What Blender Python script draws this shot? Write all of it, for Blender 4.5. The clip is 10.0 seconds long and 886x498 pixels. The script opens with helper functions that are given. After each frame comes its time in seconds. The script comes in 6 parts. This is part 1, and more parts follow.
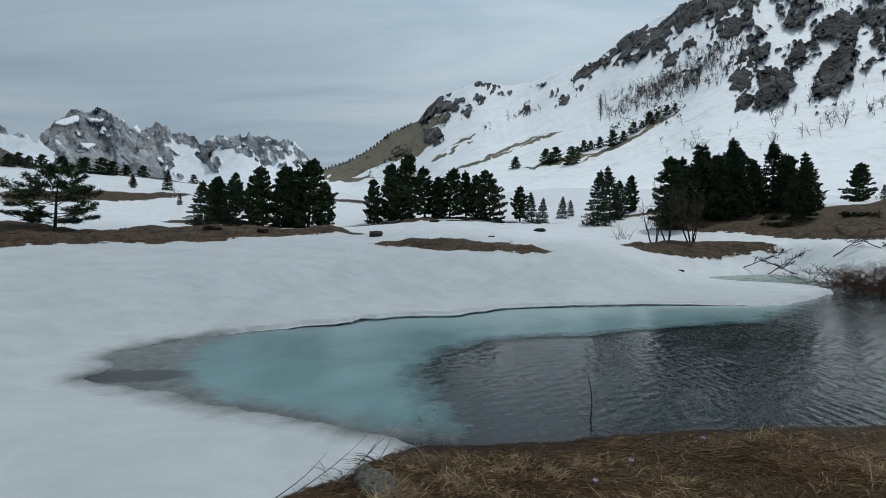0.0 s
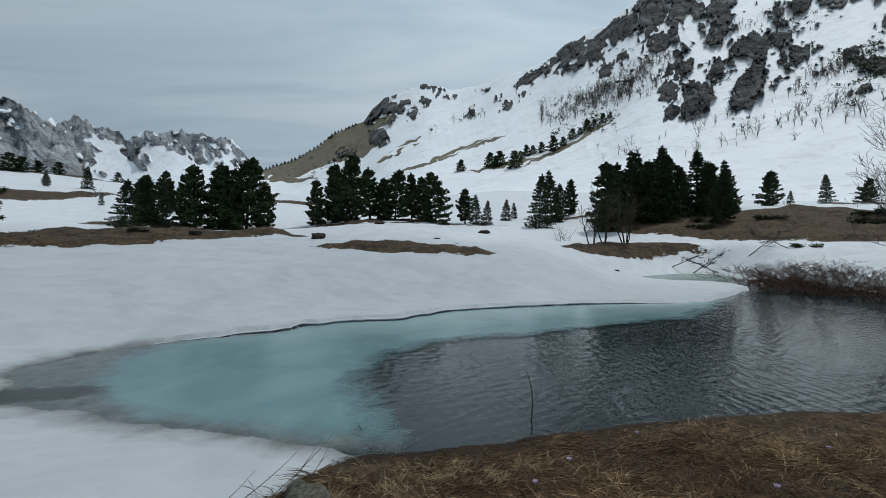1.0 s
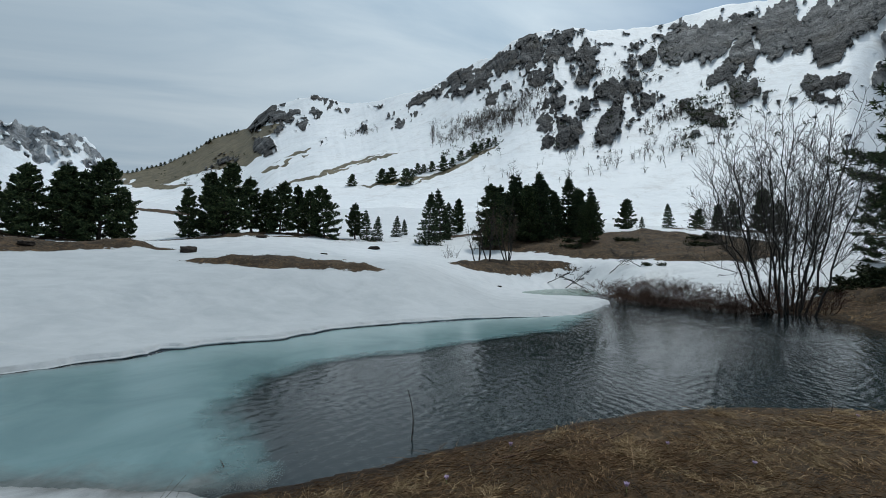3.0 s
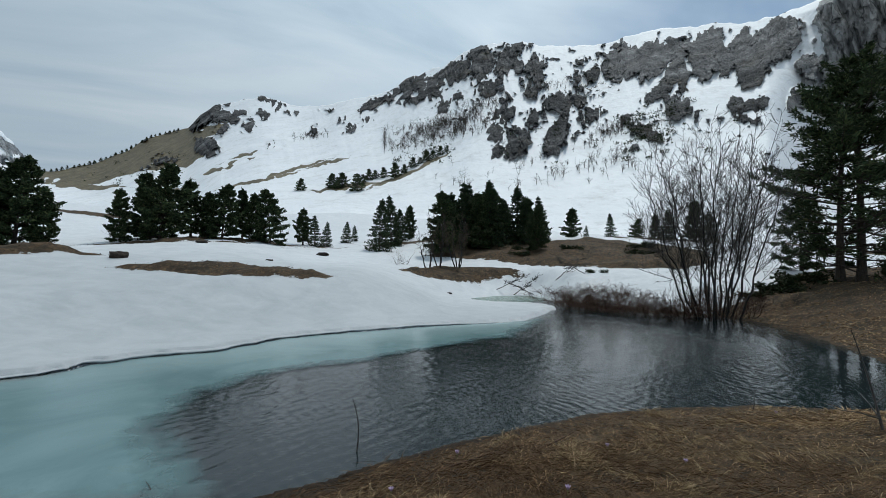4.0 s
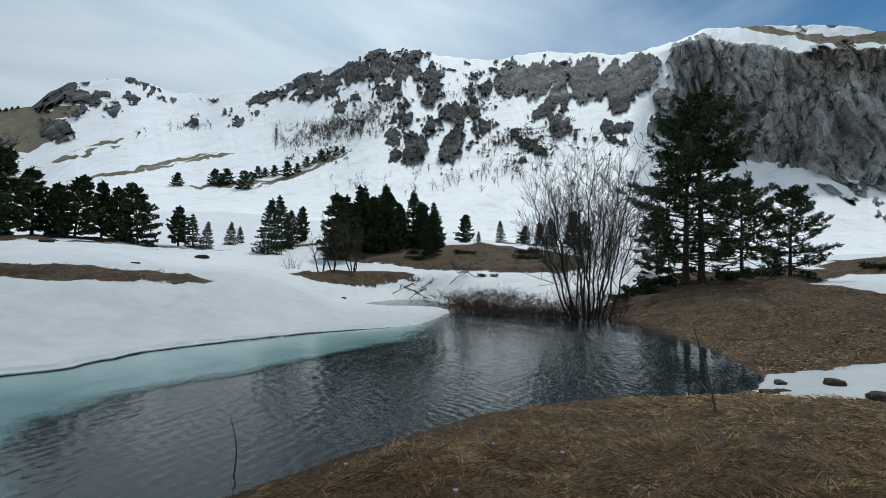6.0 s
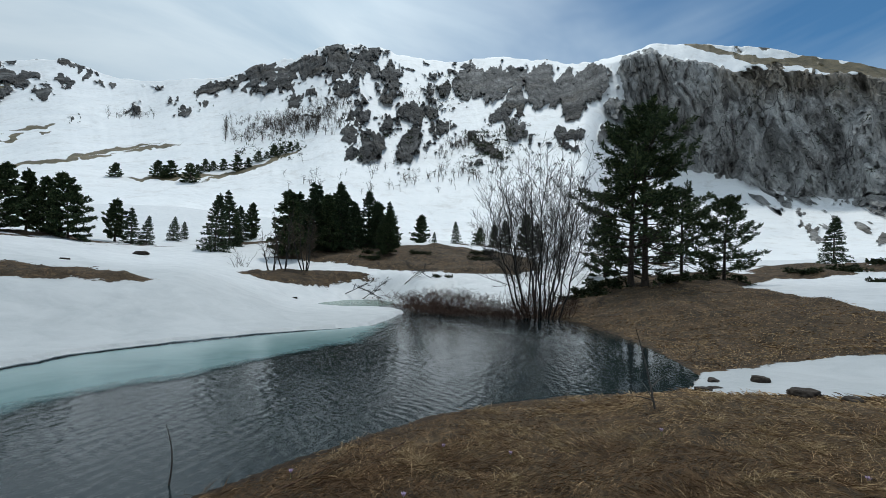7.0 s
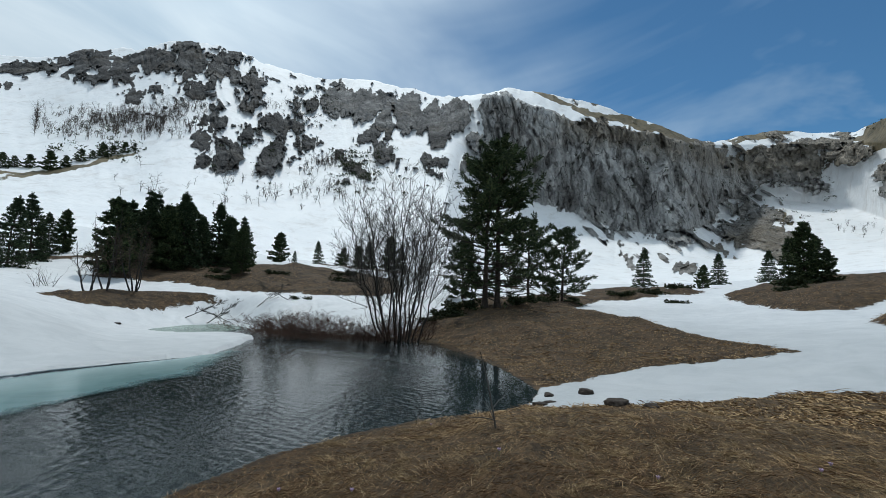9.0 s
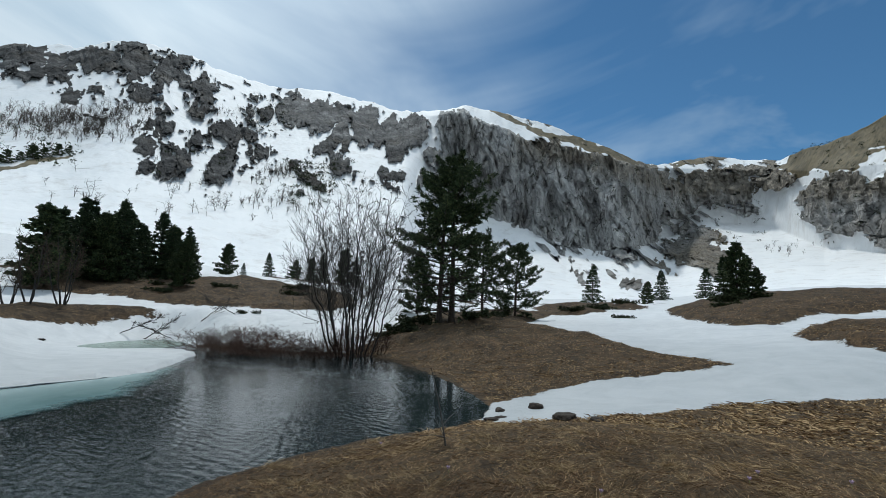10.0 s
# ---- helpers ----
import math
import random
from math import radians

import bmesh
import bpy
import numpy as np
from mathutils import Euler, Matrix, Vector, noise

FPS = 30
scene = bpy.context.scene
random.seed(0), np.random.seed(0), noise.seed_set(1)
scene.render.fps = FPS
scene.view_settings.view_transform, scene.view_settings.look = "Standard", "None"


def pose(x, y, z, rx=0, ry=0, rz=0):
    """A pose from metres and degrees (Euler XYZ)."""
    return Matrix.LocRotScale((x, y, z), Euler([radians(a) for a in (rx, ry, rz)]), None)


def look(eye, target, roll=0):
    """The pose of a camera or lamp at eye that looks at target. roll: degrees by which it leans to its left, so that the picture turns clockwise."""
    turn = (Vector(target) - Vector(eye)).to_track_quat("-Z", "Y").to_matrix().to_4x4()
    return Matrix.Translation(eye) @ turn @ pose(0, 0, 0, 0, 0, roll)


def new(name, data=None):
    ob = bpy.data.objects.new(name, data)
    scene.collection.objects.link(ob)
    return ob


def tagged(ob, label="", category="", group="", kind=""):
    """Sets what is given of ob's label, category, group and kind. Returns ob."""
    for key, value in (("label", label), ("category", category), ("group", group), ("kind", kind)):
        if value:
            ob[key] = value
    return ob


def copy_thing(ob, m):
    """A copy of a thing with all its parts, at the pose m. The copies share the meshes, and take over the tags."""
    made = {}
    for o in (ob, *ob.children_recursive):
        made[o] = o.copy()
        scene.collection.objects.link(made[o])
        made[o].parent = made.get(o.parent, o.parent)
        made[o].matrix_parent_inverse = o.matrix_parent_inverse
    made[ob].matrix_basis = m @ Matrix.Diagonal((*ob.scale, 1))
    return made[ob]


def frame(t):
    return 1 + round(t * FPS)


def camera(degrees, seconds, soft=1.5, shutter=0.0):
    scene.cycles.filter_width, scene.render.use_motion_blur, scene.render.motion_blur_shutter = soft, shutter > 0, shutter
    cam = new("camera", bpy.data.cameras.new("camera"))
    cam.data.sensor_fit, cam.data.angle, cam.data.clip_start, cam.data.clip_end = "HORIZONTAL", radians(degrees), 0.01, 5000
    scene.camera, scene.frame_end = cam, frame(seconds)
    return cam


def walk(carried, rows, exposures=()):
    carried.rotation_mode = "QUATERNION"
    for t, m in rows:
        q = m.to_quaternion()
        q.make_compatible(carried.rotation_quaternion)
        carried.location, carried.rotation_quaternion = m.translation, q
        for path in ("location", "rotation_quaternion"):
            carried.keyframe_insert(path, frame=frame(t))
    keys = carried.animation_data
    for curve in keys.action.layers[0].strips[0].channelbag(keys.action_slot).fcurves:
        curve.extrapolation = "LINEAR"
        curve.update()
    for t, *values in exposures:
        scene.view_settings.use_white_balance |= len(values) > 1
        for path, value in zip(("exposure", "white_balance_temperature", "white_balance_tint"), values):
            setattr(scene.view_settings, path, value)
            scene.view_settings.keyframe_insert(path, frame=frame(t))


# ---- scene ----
cam = camera(88.7, 10.0, soft=0.7)
# seconds and pose; the walker turns to the right almost on the spot
PATH = [
    (0.0, pose(0.000, -0.000, 2.200, 89.09, -0.30, -0.00)),
    (0.5, pose(0.028, 0.029, 2.208, 89.15, -0.12, -1.97)),
    (1.0, pose(0.075, 0.105, 2.195, 89.38, -0.09, -6.76)),
    (1.5, pose(0.106, 0.136, 2.195, 89.91, -0.10, -11.32)),
    (2.0, pose(0.137, 0.157, 2.202, 90.56, -0.25, -15.30)),
    (2.5, pose(0.167, 0.147, 2.209, 91.05, -0.38, -17.48)),
    (2.7, pose(0.178, 0.147, 2.210, 91.21, -0.52, -18.69)),
    (3.8, pose(0.240, 0.150, 2.217, 92.30, -0.74, -25.19)),
    (4.0, pose(0.248, 0.153, 2.218, 92.42, -0.78, -26.62)),
    (4.5, pose(0.262, 0.168, 2.222, 92.52, -0.84, -30.77)),
    (5.0, pose(0.295, 0.180, 2.227, 92.60, -0.83, -35.13)),
    (5.5, pose(0.304, 0.183, 2.239, 92.82, -0.69, -38.21)),
    (5.7, pose(0.308, 0.183, 2.241, 92.96, -0.67, -38.84)),
    (6.8, pose(0.340, 0.178, 2.252, 93.18, -1.50, -43.58)),
    (7.0, pose(0.354, 0.176, 2.256, 93.24, -1.48, -45.32)),
    (7.5, pose(0.422, 0.163, 2.273, 93.45, -1.38, -50.90)),
    (8.0, pose(0.458, 0.130, 2.289, 94.03, -1.24, -55.45)),
    (8.5, pose(0.516, 0.117, 2.303, 95.22, -1.20, -59.68)),
    (9.0, pose(0.560, 0.086, 2.320, 96.34, -1.54, -62.26)),
    (9.5, pose(0.588, 0.065, 2.328, 97.47, -1.56, -66.40)),
    (10.0, pose(0.576, 0.037, 2.347, 98.27, -1.65, -67.88)),
]
walk(cam, PATH, exposures=[(0.0, -0.30, 6050, 5), (2.5, -0.24, 6050, 5), (5.5, -0.09, 6100, 5), (10.0, -0.02, 6100, 5)])

# ---- daylight: high sun behind thin cloud, over the ridge ----
SUN_AZ, SUN_EL = 55.0, 62.0
world = bpy.data.worlds.new("sky")
scene.world = world
world.use_nodes = True
wn, wl = world.node_tree.nodes, world.node_tree.links
wn.clear()


def wnode(kind, **inputs):
    n = wn.new(kind)
    for k, v in inputs.items():
        n.inputs[k.replace("_", " ")].default_value = v
    return n


def wmath(op, a, b=None, c=None, clamp=False):
    n = wn.new("ShaderNodeMath")
    n.operation, n.use_clamp = op, clamp
    for i, v in enumerate((a, b, c)):
        if v is None:
            continue
        if isinstance(v, (int, float)):
            n.inputs[i].default_value = v
        else:
            wl.new(v, n.inputs[i])
    return n.outputs[0]


sky = wn.new("ShaderNodeTexSky")
sky.sky_type, sky.sun_disc = "NISHITA", False
sky.sun_elevation, sky.sun_rotation = radians(SUN_EL), radians(SUN_AZ)
sky.altitude, sky.air_density, sky.dust_density, sky.ozone_density = 1600, 1.0, 0.3, 2.0
coord = wn.new("ShaderNodeTexCoord")
split = wn.new("ShaderNodeSeparateXYZ")
wl.new(coord.outputs["Generated"], split.inputs[0])
DX, DY, DZ = split.outputs
# a flat cloud deck: the direction carried up to a plane
lift = wmath("ADD", wmath("MAXIMUM", DZ, 0.0), 0.16)
plane = wn.new("ShaderNodeCombineXYZ")
wl.new(wmath("DIVIDE", DX, lift), plane.inputs[0])
wl.new(wmath("DIVIDE", DY, lift), plane.inputs[1])
stretch = wn.new("ShaderNodeMapping")
stretch.inputs["Rotation"].default_value = (0, 0, radians(28))
stretch.inputs["Scale"].default_value = (0.55, 1.5, 1.0)
wl.new(plane.outputs[0], stretch.inputs[0])
deck = wnode("ShaderNodeTexNoise", Scale=1.1, Detail=7.0, Roughness=0.55, Distortion=0.5)
wl.new(stretch.outputs[0], deck.inputs["Vector"])
streak = wnode("ShaderNodeTexNoise", Scale=0.8, Detail=5.0, Roughness=0.6, Distortion=0.9)
wl.new(plane.outputs[0], streak.inputs["Vector"])
# the deck is closed in the north and west and breaks open to the east
open_side = wmath("SUBTRACT", wmath("MULTIPLY", DX, math.sin(radians(112))), wmath("MULTIPLY", DY, -math.cos(radians(112))))
cover = wmath("SUBTRACT", wmath("ADD", wmath("MULTIPLY", streak.outputs[0], 1.15), 0.52), wmath("MULTIPLY", open_side, 1.25))
cover = wmath("MULTIPLY_ADD", cover, 1.2, -0.04, clamp=True)
shade = wn.new("ShaderNodeValToRGB")
shade.color_ramp.elements[0].position, shade.color_ramp.elements[0].color = 0.30, (0.36, 0.45, 0.54, 1)
shade.color_ramp.elements[1].position, shade.color_ramp.elements[1].color = 0.66, (0.60, 0.655, 0.70, 1)
wl.new(deck.outputs[0], shade.inputs[0])
blue = wn.new("ShaderNodeMix")
blue.data_type, blue.blend_type = "RGBA", "MULTIPLY"
blue.inputs[0].default_value = 1.0
blue.inputs[7].default_value = (0.050, 0.074, 0.080, 1)
wl.new(sky.outputs[0], blue.inputs[6])
mixed = wn.new("ShaderNodeMix")
mixed.data_type = "RGBA"
wl.new(cover, mixed.inputs[0])
wl.new(blue.outputs[2], mixed.inputs[6])
# cloud lit through around the sun
SUN_WAY = (math.sin(radians(SUN_AZ)) * math.cos(radians(SUN_EL)), math.cos(radians(SUN_AZ)) * math.cos(radians(SUN_EL)), math.sin(radians(SUN_EL)))
near_sun = wmath("ADD", wmath("ADD", wmath("MULTIPLY", DX, SUN_WAY[0]), wmath("MULTIPLY", DY, SUN_WAY[1])), wmath("MULTIPLY", DZ, SUN_WAY[2]))
glow = wmath("ADD", wmath("MULTIPLY", wmath("POWER", wmath("MAXIMUM", near_sun, 0.0), 2.0), 0.75), 0.84)
lit = wn.new("ShaderNodeVectorMath")
lit.operation = "SCALE"
wl.new(shade.outputs[0], lit.inputs[0])
wl.new(glow, lit.inputs["Scale"])
wl.new(lit.outputs[0], mixed.inputs[7])
back = wnode("ShaderNodeBackground", Strength=1.0)
wl.new(mixed.outputs[2], back.inputs[0])
wl.new(back.outputs[0], wn.new("ShaderNodeOutputWorld").inputs[0])

sun = new("sun", bpy.data.lights.new("sun", "SUN"))
sun.data.energy, sun.data.angle, sun.data.color = 2.0, radians(4), (1.0, 0.95, 0.88)
sa, se = radians(SUN_AZ), radians(SUN_EL)
sun.matrix_world = look((200 * math.sin(sa) * math.cos(se), 200 * math.cos(sa) * math.cos(se), 200 * math.sin(se)), (0, 0, 0))


# ---- materials ----
class Mat:
    """A node material with short helpers."""

    def __init__(self, name):
        self.m = bpy.data.materials.new(name)
        self.m.use_nodes = True
        self.t = self.m.node_tree
        self.bsdf = self.t.nodes["Principled BSDF"]
        self.out = self.t.nodes["Material Output"]
        self.where = self.t.nodes.new("ShaderNodeNewGeometry").outputs["Position"]

    def put(self, socket, v):
        if hasattr(v, "is_output"):
            self.t.links.new(v, socket)
        elif isinstance(v, tuple) and len(v) == 3 and socket.type == "RGBA":
            socket.default_value = (*v, 1)
        else:
            socket.default_value = v

    def set(self, **kw):
        for k, v in kw.items():
            self.put(self.bsdf.inputs[k.replace("_", " ")], v)
        return self

    def map(self, scale=(1, 1, 1), rot=(0, 0, 0), vec=None):
        n = self.t.nodes.new("ShaderNodeMapping")
        n.inputs["Scale"].default_value, n.inputs["Rotation"].default_value = scale, [radians(a) for a in rot]
        self.t.links.new(vec or self.where, n.inputs[0])
        return n.outputs[0]

    def noise(self, scale, detail=4.0, rough=0.55, warp=0.0, vec=None):
        n = self.t.nodes.new("ShaderNodeTexNoise")
        n.inputs["Scale"].default_value, n.inputs["Detail"].default_value = scale, detail
        n.inputs["Roughness"].default_value, n.inputs["Distortion"].default_value = rough, warp
        self.t.links.new(vec or self.where, n.inputs["Vector"])
        return n.outputs[0]

    def voronoi(self, scale, feature="F1", vec=None):
        n = self.t.nodes.new("ShaderNodeTexVoronoi")
        n.feature = feature
        n.inputs["Scale"].default_value = scale
        self.t.links.new(vec or self.where, n.inputs["Vector"])
        return n.outputs["Distance"]

    def math(self, op, a, b=0.0, clamp=False):
        n = self.t.nodes.new("ShaderNodeMath")
        n.operation, n.use_clamp = op, clamp
        self.put(n.inputs[0], a)
        self.put(n.inputs[1], b)
        return n.outputs[0]

    def ramp(self, fac, *stops):
        n = self.t.nodes.new("ShaderNodeValToRGB")
        e = n.color_ramp.elements
        while len(e) < len(stops):
            e.new(0.5)
        for k, (p, c) in zip(e, stops):
            k.position = p
            k.color = (c, c, c, 1) if isinstance(c, (int, float)) else (*c, 1)
        self.t.links.new(fac, n.inputs[0])
        return n.outputs[0]

    def mix(self, fac, a, b, blend="MIX"):
        n = self.t.nodes.new("ShaderNodeMix")
        n.data_type, n.blend_type = "RGBA", blend
        self.put(n.inputs[0], fac)
        self.put(n.inputs[6], a)
        self.put(n.inputs[7], b)
        return n.outputs[2]

    def attr(self, name):
        n = self.t.nodes.new("ShaderNodeAttribute")
        n.attribute_name = name
        return n.outputs["Fac"]

    def island(self):
        return self.t.nodes.new("ShaderNodeNewGeometry").outputs["Random Per Island"]

    def each(self):
        return self.t.nodes.new("ShaderNodeObjectInfo").outputs["Random"]

    def bump(self, height, strength=0.5, distance=0.02):
        n = self.t.nodes.new("ShaderNodeBump")
        n.inputs["Strength"].default_value, n.inputs["Distance"].default_value = strength, distance
        self.t.links.new(height, n.inputs["Height"])
        self.t.links.new(n.outputs[0], self.bsdf.inputs["Normal"])
        return self


def ground_material():
    m = Mat("snow_and_turf")
    # old wet snow, faintly dirty; cloud shade on the near part is put into its grey
    dirt = m.noise(0.9, 6, 0.65, 0.6)
    grime = m.noise(5.0, 6, 0.7)
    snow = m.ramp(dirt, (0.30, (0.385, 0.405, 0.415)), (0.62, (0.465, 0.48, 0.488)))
    snow = m.mix(m.attr("shade_free"), snow, m.ramp(dirt, (0.30, (0.60, 0.615, 0.63)), (0.62, (0.71, 0.72, 0.73))))
    slush = m.math("ADD", m.attr("wet"), m.math("MULTIPLY", m.math("SUBTRACT", m.noise(1.6, 6, 0.68, 0.5), 0.5), 0.9))
    snow = m.mix(m.ramp(slush, (0.36, 0.0), (0.95, 0.9)), snow, (0.085, 0.085, 0.078))
    snow = m.mix(m.ramp(grime, (0.55, 0.0), (0.80, 0.35)), snow, (0.38, 0.375, 0.36))
    # dead grass and mud
    far = m.noise(0.55, 6, 0.68, 0.6)
    fine = m.noise(9.0, 8, 0.75, 1.0)
    straw = m.noise(40.0, 4, 0.7, 0.0, m.map((1, 0.25, 1), (0, 0, 35)))
    turf = m.ramp(fine, (0.38, (0.012, 0.007, 0.004)), (0.52, (0.060, 0.038, 0.020)), (0.68, (0.155, 0.102, 0.054)))
    turf = m.mix(m.ramp(far, (0.42, 0.0), (0.64, 0.75)), turf, (0.026, 0.021, 0.011))
    turf = m.mix(m.ramp(m.noise(0.22, 5, 0.6, 0.8), (0.45, 0.0), (0.62, 0.7)), turf, (0.046, 0.032, 0.018))
    turf = m.mix(m.ramp(m.noise(2.2, 5, 0.7, 0.5), (0.52, 0.0), (0.66, 0.7)), turf, (0.020, 0.015, 0.009))
    turf = m.mix(m.ramp(m.noise(3.4, 6, 0.75, 0.9), (0.50, 0.0), (0.63, 0.75)), turf, (0.155, 0.096, 0.047))
    turf = m.mix(m.ramp(straw, (0.50, 0.0), (0.75, 0.5)), turf, (0.21, 0.135, 0.075))
    blotch = m.noise(1.1, 6, 0.7, 0.8)
    turf = m.mix(m.ramp(blotch, (0.50, 0.0), (0.62, 0.75)), turf, (0.018, 0.012, 0.007))
    turf = m.mix(m.ramp(m.attr("wet"), (0.45, 0.0), (0.80, 0.85)), turf, (0.016, 0.010, 0.006))
    place = m.t.nodes.new("ShaderNodeSeparateXYZ")
    m.t.links.new(m.where, place.inputs[0])
    dry = m.math("ADD", m.math("MULTIPLY", place.outputs[0], 0.07), m.math("MULTIPLY", m.noise(0.8, 5, 0.65, 0.6), 0.8))
    dry = m.math("MULTIPLY", m.ramp(dry, (0.55, 0.0), (1.0, 0.45)), m.ramp(m.math("MULTIPLY", place.outputs[0], 0.05), (0.50, 1.0), (0.70, 0.0)))
    turf = m.mix(dry, turf, m.ramp(fine, (0.35, (0.045, 0.030, 0.017)), (0.65, (0.17, 0.118, 0.066))))
    edge = m.math("ADD", m.attr("bare"), m.math("MULTIPLY", m.math("SUBTRACT", m.noise(1.8, 6, 0.7), 0.5), 0.9))
    bare = m.ramp(edge, (0.47, 0.0), (0.53, 1.0))
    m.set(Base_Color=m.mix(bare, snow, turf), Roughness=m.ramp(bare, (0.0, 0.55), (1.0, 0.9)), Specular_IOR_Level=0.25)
    grain = m.math("ADD", m.math("MULTIPLY", m.noise(3.0, 5, 0.6), 0.7), m.math("MULTIPLY", m.noise(22.0, 4, 0.7), 0.25))
    rough = m.math("ADD", m.math("MULTIPLY", fine, 1.3), m.math("MULTIPLY", straw, 0.7))
    m.bump(m.mix(bare, grain, rough), 0.6, 0.05)
    return m.m


def mountain_material(name, scale, rock_a, rock_b, rock_c, turf_a, turf_b):
    m = Mat(name)
    drift = m.noise(0.02 * scale, 6, 0.65, 0.8)
    snow = m.ramp(drift, (0.30, (0.77, 0.785, 0.80)), (0.66, (0.88, 0.885, 0.89)))
    soil = m.noise(0.10 * scale, 8, 0.75, 0.5, m.map((1, 1, 0.35)))
    snow = m.mix(m.ramp(soil, (0.52, 0.0), (0.76, 0.5)), snow, (0.38, 0.34, 0.30))
    up = m.noise(0.05 * scale, 8, 0.66, 0.3, m.map((1, 1, 0.6), (12, 0, 0)))
    big = m.noise(0.016 * scale, 5, 0.6, 0.5)
    fine = m.noise(0.33 * scale, 6, 0.7, 0.2, m.map((1, 1, 0.65)))
    rock = m.ramp(up, (0.38, rock_a), (0.50, rock_b), (0.64, rock_c))
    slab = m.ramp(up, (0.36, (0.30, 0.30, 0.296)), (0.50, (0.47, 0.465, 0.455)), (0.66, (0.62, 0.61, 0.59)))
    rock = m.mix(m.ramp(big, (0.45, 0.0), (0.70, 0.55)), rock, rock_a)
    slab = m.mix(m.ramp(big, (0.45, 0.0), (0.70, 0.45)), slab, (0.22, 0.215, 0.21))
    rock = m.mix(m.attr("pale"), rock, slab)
    rock = m.mix(m.ramp(m.noise(0.03 * scale, 4, 0.6), (0.52, 0.0), (0.70, 0.45)), rock, (0.11, 0.088, 0.060))
    soil_on = m.ramp(m.math("ADD", m.math("MULTIPLY", m.attr("earth"), 0.55), m.math("MULTIPLY", m.noise(0.07 * scale, 7, 0.7, 0.6, m.map((1, 1, 0.45), (12, 0, 0))), 0.7)), (0.50, 0.0), (0.80, 0.7))
    rock = m.mix(soil_on, rock, m.ramp(m.noise(0.2 * scale, 6, 0.7), (0.35, (0.13, 0.108, 0.078)), (0.65, (0.29, 0.24, 0.17))))
    # broken faces, each of its own tone; shade is painted dark into some joints between them
    warp = m.t.nodes.new("ShaderNodeVectorMath")
    warp.operation = "MULTIPLY_ADD"
    wob = m.t.nodes.new("ShaderNodeTexNoise")
    wob.inputs["Scale"].default_value, wob.inputs["Detail"].default_value = 0.12 * scale, 5.0
    m.t.links.new(m.where, wob.inputs["Vector"])
    m.t.links.new(wob.outputs["Color"], warp.inputs[0])
    warp.inputs[1].default_value = (3 / scale, 3 / scale, 4 / scale)
    m.t.links.new(m.where, warp.inputs[2])
    tall = m.map((1, 1, 0.42), (14, 0, 0), warp.outputs[0])
    facet = m.t.nodes.new("ShaderNodeTexVoronoi")
    facet.inputs["Scale"].default_value = 0.075 * scale
    m.t.links.new(tall, facet.inputs["Vector"])
    chip = m.t.nodes.new("ShaderNodeTexVoronoi")
    chip.inputs["Scale"].default_value = 0.26 * scale
    m.t.links.new(tall, chip.inputs["Vector"])
    tone = m.math("ADD", m.math("MULTIPLY", facet.outputs["Color"], 0.35), m.math("MULTIPLY", chip.outputs["Color"], 0.40))
    tone = m.math("ADD", m.math("ADD", tone, 0.32), m.math("MULTIPLY", fine, 0.55))
    rock = m.mix(1.0, rock, tone, "MULTIPLY")
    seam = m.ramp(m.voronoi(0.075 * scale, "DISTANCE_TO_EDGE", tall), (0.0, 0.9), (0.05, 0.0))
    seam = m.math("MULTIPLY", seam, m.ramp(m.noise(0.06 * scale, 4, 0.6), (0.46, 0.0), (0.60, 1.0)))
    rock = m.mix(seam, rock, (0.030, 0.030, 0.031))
    # shade in the small hollows of the bump, put into the colour
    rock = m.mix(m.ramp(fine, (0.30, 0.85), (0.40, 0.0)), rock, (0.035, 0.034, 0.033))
    turf = m.ramp(m.noise(0.10 * scale, 8, 0.75, 0.6), (0.35, turf_a), (0.65, turf_b))
    turf = m.mix(m.ramp(m.noise(0.25 * scale, 4, 0.6), (0.55, 0.0), (0.66, 0.75)), turf, (0.035, 0.036, 0.018))
    turf = m.mix(m.ramp(m.noise(0.05 * scale, 5, 0.7, 0.8), (0.45, 0.0), (0.64, 0.65)), turf, (0.055, 0.046, 0.022))
    jag = m.math("MULTIPLY", m.math("SUBTRACT", m.noise(0.16 * scale, 6, 0.66, 0.2, m.map((1, 1, 0.6))), 0.5), 0.45)
    on_rock = m.ramp(m.math("ADD", m.attr("rock"), jag), (0.485, 0.0), (0.515, 1.0))
    on_turf = m.ramp(m.math("ADD", m.attr("turf"), m.math("MULTIPLY", jag, 0.45)), (0.485, 0.0), (0.515, 1.0))
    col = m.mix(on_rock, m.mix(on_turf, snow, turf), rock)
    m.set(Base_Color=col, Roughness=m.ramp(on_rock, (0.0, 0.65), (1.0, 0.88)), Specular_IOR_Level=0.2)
    relief = m.math("ADD", m.math("MULTIPLY", fine, 0.9), m.math("MULTIPLY", chip.outputs["Distance"], -0.7))
    m.bump(m.math("MULTIPLY", relief, m.math("ADD", on_rock, 0.10)), 1.0, 3.2 / scale)
    return m.m


def plain_material(name, lo, hi, scale=6.0, rough=0.85, stretch=(1, 1, 1), bump=0.4, vary=0.0):
    m = Mat(name)
    n = m.noise(scale, 6, 0.68, 0.4, m.map(stretch))
    col = m.ramp(n, (0.32, lo), (0.68, hi))
    if vary:
        col = m.mix(m.math("MULTIPLY", m.each(), vary), col, lo)
    m.set(Base_Color=col, Roughness=rough, Specular_IOR_Level=0.25).bump(n, bump, 0.02)
    return m.m


